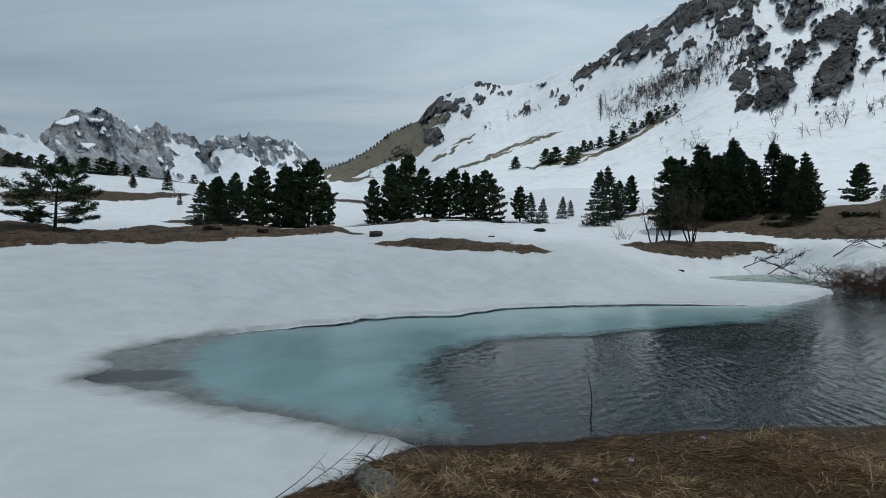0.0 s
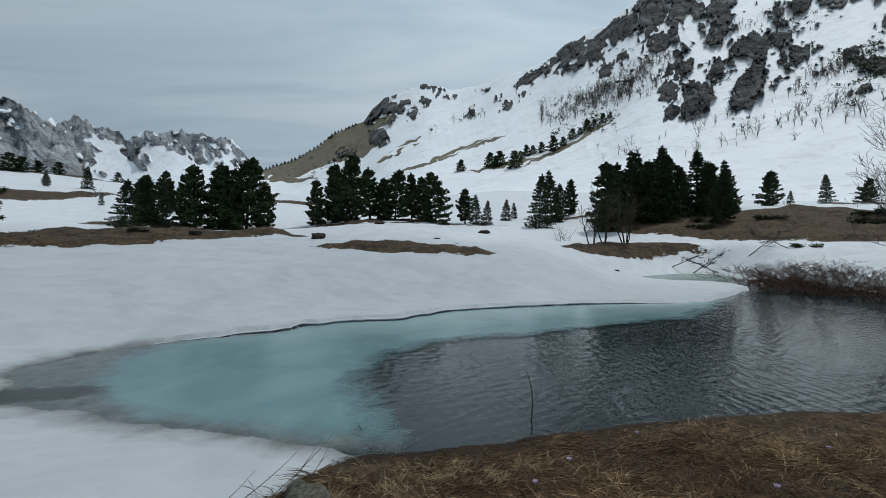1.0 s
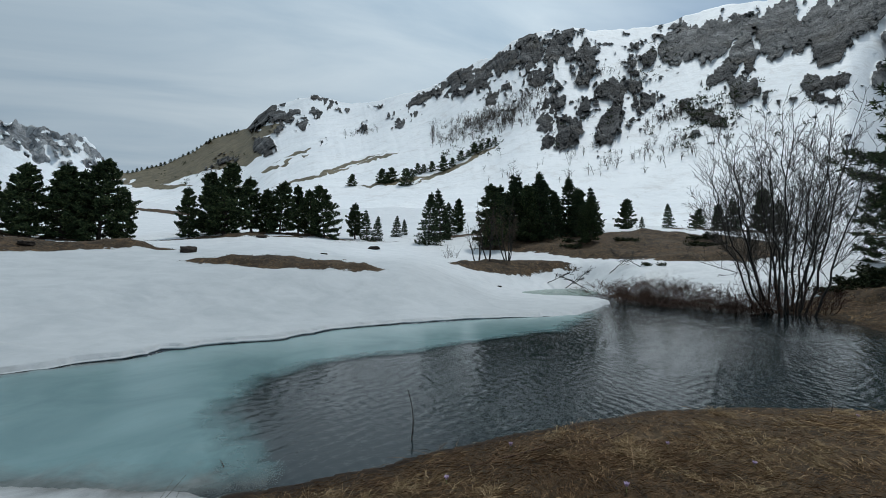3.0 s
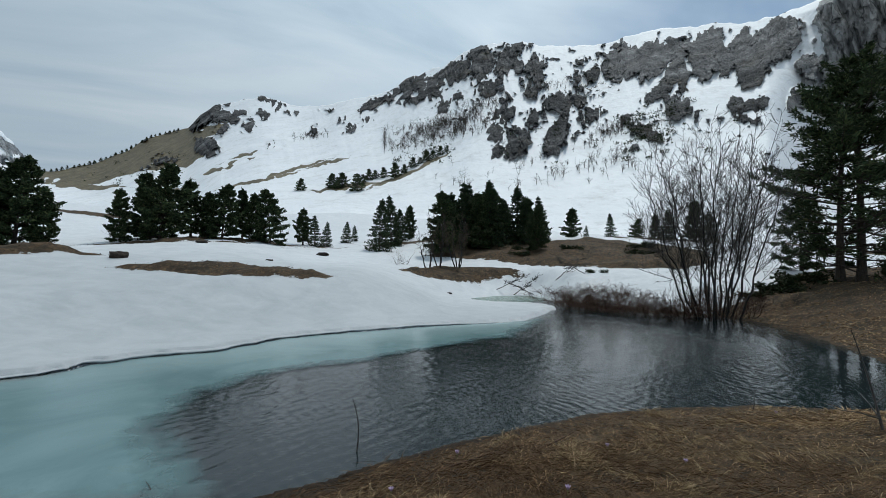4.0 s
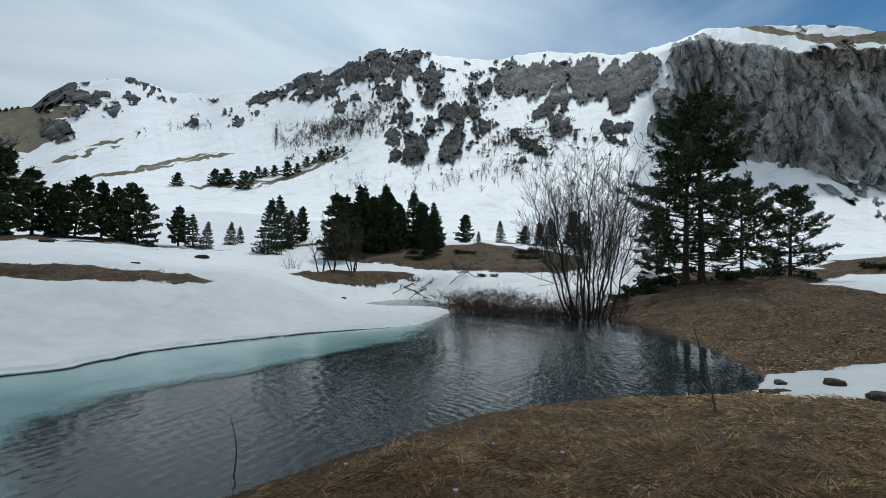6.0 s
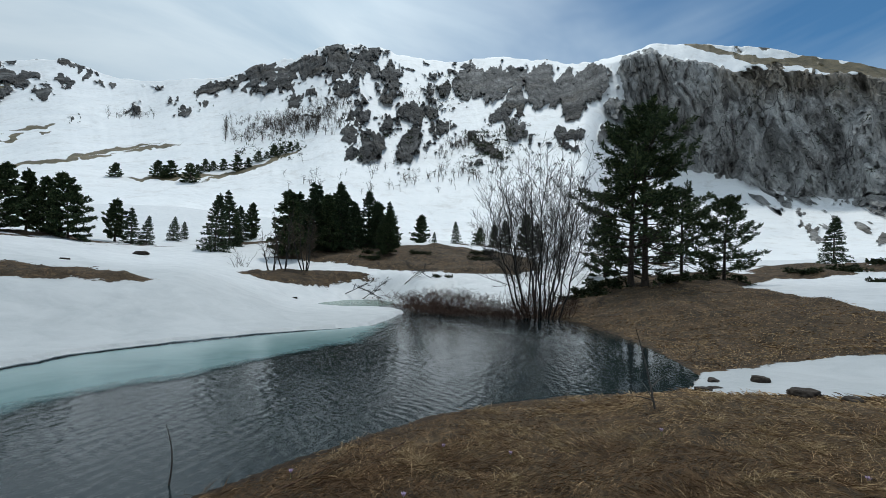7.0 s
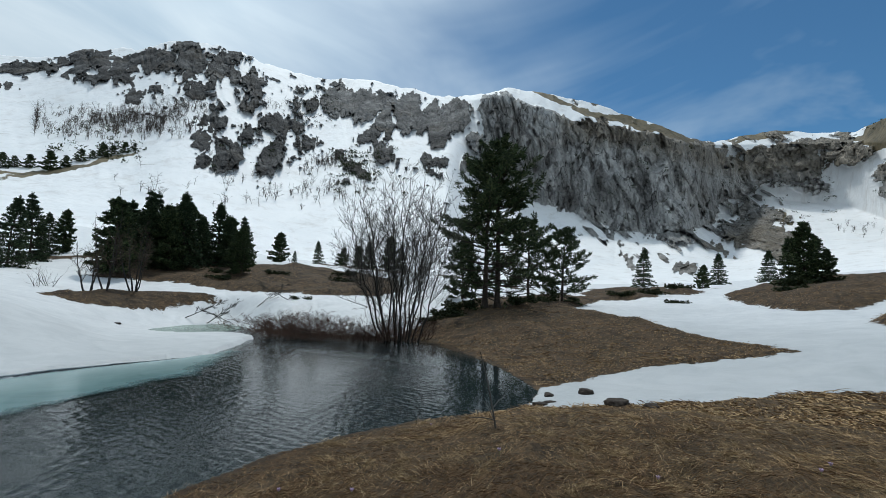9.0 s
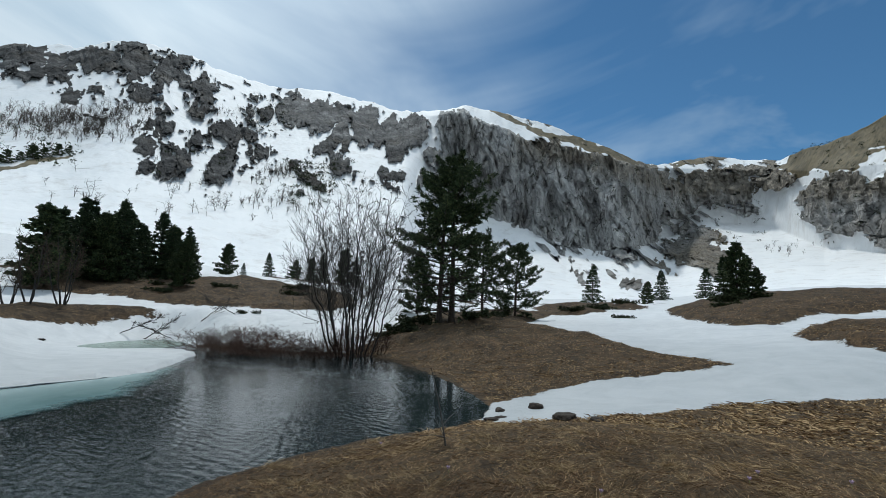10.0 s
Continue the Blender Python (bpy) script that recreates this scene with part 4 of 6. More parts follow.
    pillar = ridged(az * 0.85 + 0.6 * fbm(az * 0.5, el * 0.3, 0, 3, 78), el * 0.16, 1, 4, 71)
    # broad slabs and small ones, each set back and tipped its own way
    bx, by, b1, b2, bedge = cells(az / 1.15 - el * 0.22, el / 2.1 + az * 0.12, 59)
    slab = 0.013 * b1 + 0.008 * b2 * (az / 1.15 - el * 0.22 - bx) - 0.006 * (el / 2.1 + az * 0.12 - by) + 0.007 * (1 - step(0.0, 0.10, bedge))
    face = step(64, 69, az) * (1 - step(92, 96, az))
    # buttresses with sharp clefts between them, leaning down to the south
    lean = az + 0.38 * (el - 15) + 0.5 * fbm(az * 0.35, el * 0.25, 4, 3, 47)
    cleft = 0.030 * ridged(lean * 0.24, el * 0.06, 1, 2, 42) + 0.025 * ridged(lean * 0.62, el * 0.14, 2, 2, 43) + 0.008 * ridged(lean * 1.5, el * 0.4, 3, 3, 44) - 0.034
    face_slab = cleft + 0.010 * b1 + 0.009 * b2 * (az / 1.15 - el * 0.22 - bx) - 0.006 * fbm(az * 0.55, el * 0.16, 2, 3, 72)
    crag_slab = 0.35 * slab - 0.006 * rib + 0.45 * cleft - 0.004
    slab = crag_slab * (1 - face) + face * face_slab
    chipped = (0.0016 + 0.0022 * face) * k1 + 0.006 * k2 * da + 0.004 * k1 * de
    relief = relief + bold * (-0.012 + slab + chipped + (0.006 + 0.006 * face) * fissure * step(-0.2, 0.4, vnoise(az * 0.8, el * 0.5, 0, 79)) - 0.005 * pillar - 0.008 * fbm(az * 0.30, el * 0.22, 6, 2, 73))
    relief = relief * (0.35 + 0.65 * step(0, 0.15, v)) * (1 - 0.6 * step(0.985, 1, v))
    R = R * (1 + relief)
    # behind the crest the land falls away
    back = np.linspace(0, 1, 10)[1:, None]
    Rb = R[-1] + (260 + 300 * back) * back
    zb = (2.2 + R[-1] * np.tan(np.radians(el[-1]))) * (1 - back ** 1.2) - 6 * back
    front = sheet_points(az, el, R)
    A = np.radians(az1)
    behind = np.stack([Rb * np.sin(A), Rb * np.cos(A), zb], -1)
    P = np.concatenate([front, behind], 0)
    me = grid_mesh("mountain", P[:, ::-1])
    pad = np.zeros((9, len(az1)))
    give(me, "rock", np.concatenate([rock_a, pad], 0)[:, ::-1])
    give(me, "turf", np.concatenate([turf_a, pad], 0)[:, ::-1])
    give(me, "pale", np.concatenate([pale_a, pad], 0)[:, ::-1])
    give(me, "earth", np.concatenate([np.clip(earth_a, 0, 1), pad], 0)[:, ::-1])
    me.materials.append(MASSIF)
    hard = rock_a > 0.5
    hard = hard[1:, 1:] & hard[:-1, :-1]
    soft_face = np.ones((len(P) - 1, len(az1) - 1), bool)
    soft_face[:len(hard)] = ~hard
    me.polygons.foreach_set("use_smooth", soft_face[:, ::-1].reshape(-1))
    tagged(new("mountain", me), "limestone mountain with grey cliffs, crags and melting snow slopes", "mountain", kind="structure")
    return az1, el, R, rock_a


FAR_LINE = [(-52, 9.0), (-48, 10.2), (-44.3, 10.0), (-43.5, 9.4), (-42.8, 9.8), (-41.8, 8.9), (-41.4, 10), (-40.4, 11.2), (-39.3, 12.3), (-38.2, 12.6), (-36.9, 12.8), (-36, 12.3),
            (-34.3, 11.6), (-33.3, 11.3), (-32, 12.4), (-30.5, 11.5), (-29.2, 11.4), (-28.7, 11.3), (-27.9, 10.5), (-27, 11.3), (-25, 11.7), (-22.6, 12.2), (-21.1, 12.2),
            (-19.5, 11.7), (-18.2, 11.5), (-16.9, 10.2), (-16.3, 9.3), (-14.9, 8.4), (-10, 5)]


def build_far_range():
    az1 = np.arange(-52, -10, 0.12)
    v = np.linspace(0, 1, 120)[:, None]
    top = line(az1, FAR_LINE) + 0.26 * ridged(az1 * 1.1, 0 * az1, 0, 4, 80)
    foot = 0.3 + 0 * az1
    el = foot + (top - foot) * v
    az = np.broadcast_to(az1, el.shape)
    R = slope_radius(az1, el, foot, 1500 + 0 * az1, 12.6 + 0 * az1, 2300 + 120 * np.sin(az1 * 0.35), 1.5)
    wa = az + 0.4 * fbm(az * 0.9, el * 0.9, 0, 4, 81)
    we = el + 0.4 * fbm(az * 0.9, el * 0.9, 7, 4, 82)
    rock = we - np.interp(wa, [-52, -46, -42, -40, -33, -30, -27, -24, -20, -16, -12], [9.5, 9.8, 9.2, 6.5, 5.6, 6.4, 7.6, 8.2, 7.6, 8.3, 9.0])
    rock = rock - 3.2 * step(0.15, 0.8, ridged(az * 0.5 + el * 0.3, el * 0.42, 3, 3, 83)) * np.where(az > -31, 1.0, 0.3) * (1 - 0.35 * step(1.5, 3.5, we - 8))
    rock = rock - np.maximum(rock + 0.5, 0) * 1.2 * step(0.05, 0.55, fbm(az * 1.5 + el * 0.8, el * 1.5 - az * 0.5, 5, 4, 86) - np.where(az > -31, 0.0, 0.35))
    caps = [(-34.6, 12.0, 2.6, 0.7, -22), (-39.3, 11.4, 1.8, 0.8, 25), (-37.2, 11.9, 1.3, 0.5, 0), (-31.0, 10.2, 1.2, 0.5, 20), (-17.8, 11.1, 1.2, 0.9, -30), (-20.0, 11.4, 1.4, 0.4, 10)]
    rock = np.minimum(rock, -blobs(wa, we, caps) + 0.05)
    turf = np.where(az < -41, 8.7 - 0.5 * (az + 44) - el - 0.6, -2.0)
    P = sheet_points(az, el, R)
    x, y, z = np.moveaxis(P, -1, 0)
    R = R * (1 + 0.012 * fbm(x / 250, y / 250, z / 250, 4, 84) + step(-0.2, 0.5, rock) * (0.020 * ridged(az * 0.45 + 0.10 * el, el * 0.10, 2, 3, 85) + 0.006 * ridged(az * 1.6 - 0.3 * el, el * 0.5, 2, 3, 87) - 0.012))
    front = sheet_points(az, el, R)
    back = np.linspace(0, 1, 6)[1:, None]
    A = np.radians(az1)
    Rb = R[-1] + 900 * back
    behind = np.stack([Rb * np.sin(A), Rb * np.cos(A), (2.2 + R[-1] * np.tan(np.radians(el[-1]))) * (1 - back) - 8 * back], -1)
    me = grid_mesh("far_mountain_range", np.concatenate([front, behind], 0)[:, ::-1])
    pad = np.zeros((5, len(az1)))
    give(me, "rock", np.concatenate([np.clip(0.5 + rock * 0.7, 0, 1), pad], 0)[:, ::-1])
    give(me, "turf", np.concatenate([np.clip(0.5 + turf * 0.8, 0, 1), pad], 0)[:, ::-1])
    # paler slab colour mixed in all over, as part of the painted haze
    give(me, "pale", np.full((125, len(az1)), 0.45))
    me.materials.append(HAZED_ROCK)
    tagged(new("far_mountain_range", me), "distant jagged grey rock peaks streaked with snow", "mountain", kind="structure")


build_ground()
build_pond()
build_lip()
AZ1, EL_SHEET, R_SHEET, ROCK_SHEET = build_massif()
build_far_range()


# ---- plants ----
def tri_mesh(name, V, F, material, smooth=False):
    me = bpy.data.meshes.new(name)
    V, F = np.asarray(V, np.float32), np.asarray(F, np.int32)
    me.vertices.add(len(V))
    me.vertices.foreach_set("co", V.reshape(-1))
    me.loops.add(F.size)
    me.loops.foreach_set("vertex_index", F.reshape(-1))
    me.polygons.add(len(F))
    me.polygons.foreach_set("loop_start", (np.arange(len(F)) * F.shape[1]).astype(np.int32))
    me.update(calc_edges=True)
    if smooth:
        me.polygons.foreach_set("use_smooth", np.ones(len(F), bool))
    me.materials.append(material)
    return me


def frames_of(D):
    """Two unit vectors across each direction."""
    up = np.where(np.abs(D[:, 2:3]) > 0.9, np.array([[1.0, 0, 0]]), np.array([[0, 0, 1.0]]))
    a = np.cross(D, up)
    a /= np.linalg.norm(a, axis=1, keepdims=True) + 1e-9
    return a, np.cross(D, a)


def tube_mesh(name, segs, sides, material):
    """Tapered tubes from rows of start, end, radius at start, radius at end."""
    S = np.asarray(segs, float)
    P, Q, ra, rb = S[:, :3], S[:, 3:6], S[:, 6], S[:, 7]
    D = Q - P
    D /= np.linalg.norm(D, axis=1, keepdims=True) + 1e-9
    a, b = frames_of(D)
    k = np.arange(sides) * 2 * np.pi / sides
    ring = a[:, None] * np.cos(k)[None, :, None] + b[:, None] * np.sin(k)[None, :, None]
    V = np.concatenate([P[:, None] + ring * ra[:, None, None], Q[:, None] + ring * rb[:, None, None]], 1)
    n = np.arange(len(S))[:, None] * 2 * sides
    i = np.arange(sides)[None]
    j = (i + 1) % sides
    F = np.stack([n + i, n + j, n + sides + j, n + sides + i], -1).reshape(-1, 4)
    return tri_mesh(name, V.reshape(-1, 3), F, material, True)


def blade_mesh(name, base, tip, width, material, rng, bend=0.0):
    """Narrow pointed leaves from base to tip."""
    D = tip - base
    L = np.linalg.norm(D, axis=1, keepdims=True)
    D = D / (L + 1e-9)
    a, b = frames_of(D)
    t = rng.uniform(0, 2 * np.pi, (len(base), 1))
    side = a * np.cos(t) + b * np.sin(t)
    mid = base + D * L * 0.45 + np.array([0, 0, 1.0]) * bend * L
    w = np.broadcast_to(np.asarray(width), (len(base),))[:, None]
    V = np.stack([base, mid - side * w, tip, mid + side * w], 1).reshape(-1, 3)
    F = np.arange(len(base) * 4).reshape(-1, 4)
    return tri_mesh(name, V, F, material)


def part(name, me, parent, label=""):
    ob = new(name, me)
    ob.parent = parent
    return tagged(ob, label) if label else ob


def conifer(seed, h, spread, kind="pine", whorls=18, tufts=10, low=0.12, needles=7, bare=0.0, broad=1.0, fine=False):
    """A pine or spruce with its foot at the origin; bare: the share of the height with thin dead lower boughs."""
    rng = np.random.default_rng(seed)
    wood, tb, td = [], [], []
    spruce = kind == "spruce"
    lean = rng.normal(0, 0.015, 2)
    wob = rng.normal(0, 0.010, (12, 2)).cumsum(0)

    def axis(s):
        k = s * 10.9
        i = min(int(k), 10)
        o = wob[i] * (1 - k + i) + wob[i + 1] * (k - i)
        return np.array([(lean[0] * s + o[0] * s) * h, (lean[1] * s + o[1] * s) * h, s * h])

    rad = h * 0.016 + 0.02
    n = 14
    for i in range(n):
        s0, s1 = i / n, (i + 1) / n
        flare = 1.35 if i == 0 else 1.0
        wood.append([*axis(s0), *axis(s1), rad * flare * (1 - s0) ** 0.8 + 0.008, rad * (1 - s1) ** 0.8 + 0.006])
    for w in range(whorls):
        k = (w + rng.uniform(-0.4, 0.4)) / whorls
        s = min(max(low + (0.99 - low) * k, low), 0.985)
        k = (s - low) / (1 - low)
        count = int(rng.integers(5, 9)) if spruce else int(rng.integers(4, 7))
        phase = rng.uniform(0, 6.28)
        if spruce:
            reach = spread * (1 - k) ** 0.95 * min(1, 0.8 + 3 * k) + 0.010 * h
        elif fine:
            reach = spread * np.interp(k, (0, 0.15, 0.35, 0.6, 0.8, 0.93, 1), (0.75, 0.88, 1.0, 0.86, 0.56, 0.28, 0.06))
        else:
            reach = spread * min(1.0, 0.72 + 1.2 * k) * (1 - k) ** 0.74 + 0.012 * h
        reach *= rng.uniform(0.82, 1.12)
        for b in range(count):
            a = phase + b * 6.283 / count + rng.normal(0, 0.30)
            L = reach * (rng.uniform(0.75, 1.1) if spruce else rng.uniform(0.5, 1.15))
            out = np.array([math.cos(a), math.sin(a), 0])
            side = np.array([-out[1], out[0], 0])
            rise = (-0.34 + 0.60 * k + rng.normal(0, 0.07)) if spruce else (-0.06 + 0.45 * k + rng.normal(0, 0.22))
            curl = 0.16 if spruce else 0.30 * rng.uniform(0.2, 1.4)
            p0 = axis(s)
            m = 5 if fine else 3
            pts = [p0 + L * (out * u + side * 0.10 * math.sin(u * 3 + a * 7) * u + np.array([0, 0, rise * u - 0.16 * u * (1 - k) + curl * u * u])) for u in np.linspace(0, 1, m + 1)]
            r0 = max(0.008, rad * 0.28 * (1 - s) ** 0.5)
            for i in range(m):
                wood.append([*pts[i], *pts[i + 1], r0 * (1 - i / m) + 0.005, r0 * (1 - (i + 1) / m) + 0.004])
            dead = s < bare and rng.random() < 0.7
            start = 0.10 if spruce else 0.40 - 0.25 * k if fine else 0.22
            for j in range(tufts):
                u = start + (1 - start) * ((j + rng.random()) / tufts) ** 0.75
                u = min(u, 0.999)
                i = min(int(u * m), m - 1)
                q = pts[i] + (pts[i + 1] - pts[i]) * (u * m - i)
                d = out * rng.uniform(0.4, 1.0) + side * (1 if j % 2 else -1) * rng.uniform(0.3, 1.0) + np.array([0, 0, rng.uniform(-0.15, 0.55)])
                d /= np.linalg.norm(d)
                sub = 0.34 * L * (1.15 - u) * rng.uniform(0.5, 1.0) + 0.015 * h ** 0.5
                end = q + d * sub
                if fine:
                    wood.append([*q, *end, 0.007, 0.004])
                if dead:
                    for _ in range(2):
                        e2 = q + d * sub * rng.uniform(0.3, 0.9)
                        wood.append([*e2, *(e2 + (d + rng.normal(0, 0.6, 3)) * sub * 0.6), 0.006, 0.004])
                    if rng.random() < 0.85:
                        continue
                for f in ((1.0, 0.5) if not fine else (1.0, 0.6) if sub < 0.4 else (1.0, 0.75, 0.5)):
                    tb.append(q + d * sub * f), td.append(d)
            if not dead:
                tb.append(pts[-1]), td.append(out * 0.8 + np.array([0, 0, 0.5]))
    for i in range(6):
        tb.append(axis(1 - 0.012 * i)), td.append(np.array([0.0, 0, 1.6]))
    tb, td = np.repeat(np.array(tb), needles, 0), np.repeat(np.array(td), needles, 0)
    size = (0.11 + 0.013 * h) if not spruce else (0.09 + 0.012 * h)
    jit = rng.normal(0, 1, tb.shape)
    jit[:, 2] = jit[:, 2] * 0.8 + (0.35 if not spruce else -0.10)
    way = td * 0.75 + jit * (0.60 if not spruce else 0.5)
    way /= np.linalg.norm(way, axis=1, keepdims=True)
    base = tb - way * size * 0.25 + rng.normal(0, size * 0.30, tb.shape)
    tip = base + way * size * rng.uniform(0.8, 1.6, (len(tb), 1))
    ob = new("pine_tree" if not spruce else "spruce_tree")
    part("trunk", tube_mesh("trunk", wood, 5 if fine else 4, BARK), ob, "dark bark trunk with boughs")
    part("crown", blade_mesh("crown", base, tip, size * 0.15 * broad, PINE_NEEDLE if not spruce else SPRUCE_NEEDLE, rng), ob, "dark green needles")
    return ob


def branchy_tree(name, seed, h, stems, foot, dome, material, twig_material, girth=0.075, sides=13, twig=0.0055):
    """A leafless tree or clump: straight stems fanning out to a domed crown, side branches and fine twigs."""
    rng = np.random.default_rng(seed)
    ob = new(name)
    fine = []

    def unit(v):
        return v / (np.linalg.norm(v) + 1e-9)

    def shoot(p, d, length, radius, steps, level):
        """One branch bending upwards, with its twigs."""
        pts = [p]
        for i in range(steps):
            d = unit(d + rng.normal(0, 0.10, 3) + np.array([0, 0, 0.13]))
            q = pts[-1] + d * length / steps
            fine.append([*pts[-1], *q, max(radius * (1 - 0.7 * i / steps), twig), max(radius * (1 - 0.7 * (i + 1) / steps), twig)])
            pts.append(q)
            if level:
                for _ in range(2 if level > 1 else 1):
                    e = unit(d + unit(rng.normal(0, 1, 3)) * rng.uniform(0.6, 1.05))
                    shoot(q, e, length * rng.uniform(0.28, 0.5) * (1.15 - 0.5 * i / steps), radius * 0.5, 3 if level > 1 else 2, level - 1)

    for k in range(stems):
        a = 2.4 * k + rng.normal(0, 0.2)
        far = math.sqrt((k + 0.5) / stems) * rng.uniform(0.8, 1.05)
        foot_at = np.array([math.cos(a), math.sin(a), 0]) * foot * far * rng.uniform(0.7, 1.2) + np.array([0, 0, -0.3])
        top = np.array([math.cos(a) * dome * far, math.sin(a) * dome * far, h * (1 - 0.34 * far ** 2.4) * rng.uniform(0.84, 1.0)])
        segs, p, n = [], foot_at, 12
        bow = rng.normal(0, 0.10, 3) * [1, 1, 0]
        r0 = girth * rng.uniform(0.65, 1.2)
        for i in range(1, n + 1):
            u = i / n
            q = foot_at + (top - foot_at) * np.array([u ** 0.82, u ** 0.82, u]) + bow * math.sin(3.1 * u) * h * 0.15 + rng.normal(0, 0.006, 3) * h
            d = unit(q - p)
            segs.append([*p, *q, r0 * (1 - (i - 1) / n) ** 1.1 + 0.008, r0 * (1 - u) ** 1.1 + 0.007])
            if u > 0.22:
                for _ in range(max(1, round(sides / n + rng.uniform(-0.3, 0.6)))):
                    e = unit(d + unit(rng.normal(0, 1, 3) * [1, 1, 0.4]) * rng.uniform(0.7, 1.35))
                    shoot(q, e, h * (0.22 * (1.05 - u) + 0.065) * rng.uniform(0.6, 1.1), r0 * 0.30 * (1.1 - u) + 0.004, 4, 2 if u < 0.8 else 1)
            p = q
        part("stem", tube_mesh("stem", segs, 6, material), ob)
    tagged(part("crown", tube_mesh("crown", fine, 3, twig_material), ob), "fine leafless twigs", kind="stuff")
    return ob


def grow(rng, segs, p, d, length, radius, depth, twigs, up=0.25, split=(2, 4), wander=0.16, shrink=0.68):
    """A bare branch with its side branches."""
    steps = 4 if depth > 1 else 3
    for i in range(steps):
        d = d + rng.normal(0, wander, 3) + np.array([0, 0, up * 0.25])
        d /= np.linalg.norm(d)
        q = p + d * length / steps
        r1 = radius * (1 - 0.45 * (i + 1) / steps)
        (segs if depth > 1 else twigs).append([*p, *q, radius * (1 - 0.45 * i / steps), r1])
        if depth > 0 and (i > 0 or depth < 3):
            for _ in range(int(rng.integers(split[0], split[1])) - (1 if i < steps - 1 else 0)):
                side = rng.normal(0, 1, 3)
                side[2] = abs(side[2]) * 0.6
                side -= d * side.dot(d)
                side /= np.linalg.norm(side) + 1e-9
                k = rng.uniform(0.45, 0.85)
                grow(rng, segs, q, d * (1 - k * 0.5) + side * k * 0.75, length * shrink * rng.uniform(0.65, 1.0), r1 * 0.62, depth - 1, twigs, up, split, wander, shrink)
        p = q


def bare_tree(name, seed, h, stems, depth, lean, material, twig_material, thick=0.011, foot=0.25, wander=0.13, split=(1, 3), least=0.0026):
    rng = np.random.default_rng(seed)
    ob = new(name)
    twigs = []
    for s in range(stems):
        segs = []
        a = 6.283 * s / stems + rng.normal(0, 0.3)
        k = lean * rng.uniform(0.3, 1.15)
        d = np.array([math.cos(a) * k, math.sin(a) * k, 1.0])
        d /= np.linalg.norm(d)
        p = np.array([math.cos(a) * foot * rng.uniform(0.3, 1.4), math.sin(a) * foot * rng.uniform(0.3, 1.4), -0.25])
        grow(rng, segs, p, d, h * rng.uniform(0.45, 0.62), h * thick * rng.uniform(0.7, 1.25), depth, twigs, 0.22, split, wander)
        if segs:
            part("stem", tube_mesh("stem", segs, 6, material), ob)
    T = np.array(twigs)
    T[:, 6:] = np.maximum(T[:, 6:], least + 0.00018 * h)
    tagged(part("crown", tube_mesh("crown", T, 3, twig_material), ob), "fine leafless twigs", kind="stuff")
    return ob


def stand(x, y, sink=0.05):
    return float(land(np.array([x]), np.array([y]))[0]) - sink


KINDS = {
    "p1": (conifer(11, 6.0, 1.9, "pine", 22, 9, 0.05, 8, 0, 1.9), 6.0), "p2": (conifer(12, 6.0, 1.7, "pine", 20, 9, 0.12, 8, 0, 1.9), 6.0),
    "p3": (conifer(13, 6.0, 2.25, "pine", 21, 10, 0.04, 8, 0, 1.9), 6.0), "p4": (conifer(14, 6.0, 1.55, "pine", 21, 9, 0.06, 8, 0, 1.9), 6.0),
    "s1": (conifer(21, 6.0, 1.9, "spruce", 22, 6, 0.02, 5, 0, 1.6), 6.0), "s2": (conifer(22, 6.0, 1.5, "spruce", 21, 6, 0.03, 5, 0, 1.6), 6.0),
    "sparse": (conifer(15, 3.2, 2.2, "pine", 10, 16, 0.13, 9, 0, 0.8, True), 3.2), "far": (conifer(16, 6.0, 2.0, "pine", 14, 5, 0.02, 6, 0, 5.0), 6.0),
}
LABELS = {"p": "dark green bushy pine standing on snow and thawed turf", "s": "dark green conical spruce with branches down to the ground",
          "sparse": "small open pine with tiered branches on the turf bank", "far": "small dark pine on the snowy mountainside"}
rng_place = random.Random(5)


def plant(kind, x, y, h, group, label="", z=None):
    src, h0 = KINDS[kind]
    k = h / h0
    wide = (1.4, 2.0) if kind == "far" else (0.95, 1.2)
    fat = k * rng_place.uniform(*wide)
    m = Matrix.Translation((x, y, stand(x, y) if z is None else z)) @ Matrix.Rotation(rng_place.uniform(0, 6.28), 4, "Z")
    ob = copy_thing(src, m)
    ob.scale = (fat, fat, k)
    return tagged(ob, label or LABELS.get(kind, LABELS.get(kind[0])), "tree", group)


plant("sparse", -19.5, 22.8, 3.1, "pines on the western bank")
for kind, x, y, h in [("s1", -22.6, 42.3, 4.2), ("p1", -24.0, 48.5, 4.6), ("p2", -30.0, 66.0, 5.2), ("p4", -17.0, 42.7, 5.5), ("p1", -15.3, 43.4, 5.8), ("p3", -13.1, 44.1, 6.6),
                      ("p2", -14.6, 45.6, 5.6), ("p1", -11.6, 44.5, 4.2), ("p2", -19.3, 46.0, 5.0), ("s2", -21.0, 44.5, 4.4), ("p4", -16.2, 46.5, 5.2), ("s2", -51.9, 85.5, 4.0),
                      ("p3", -56.4, 82.6, 2.3), ("s2", -37.7, 64.9, 1.8), ("p1", -26.5, 52.5, 4.2), ("p3", -28.0, 62.0, 4.0)]:
    plant(kind, x, y, h, "pine grove by the western bank")
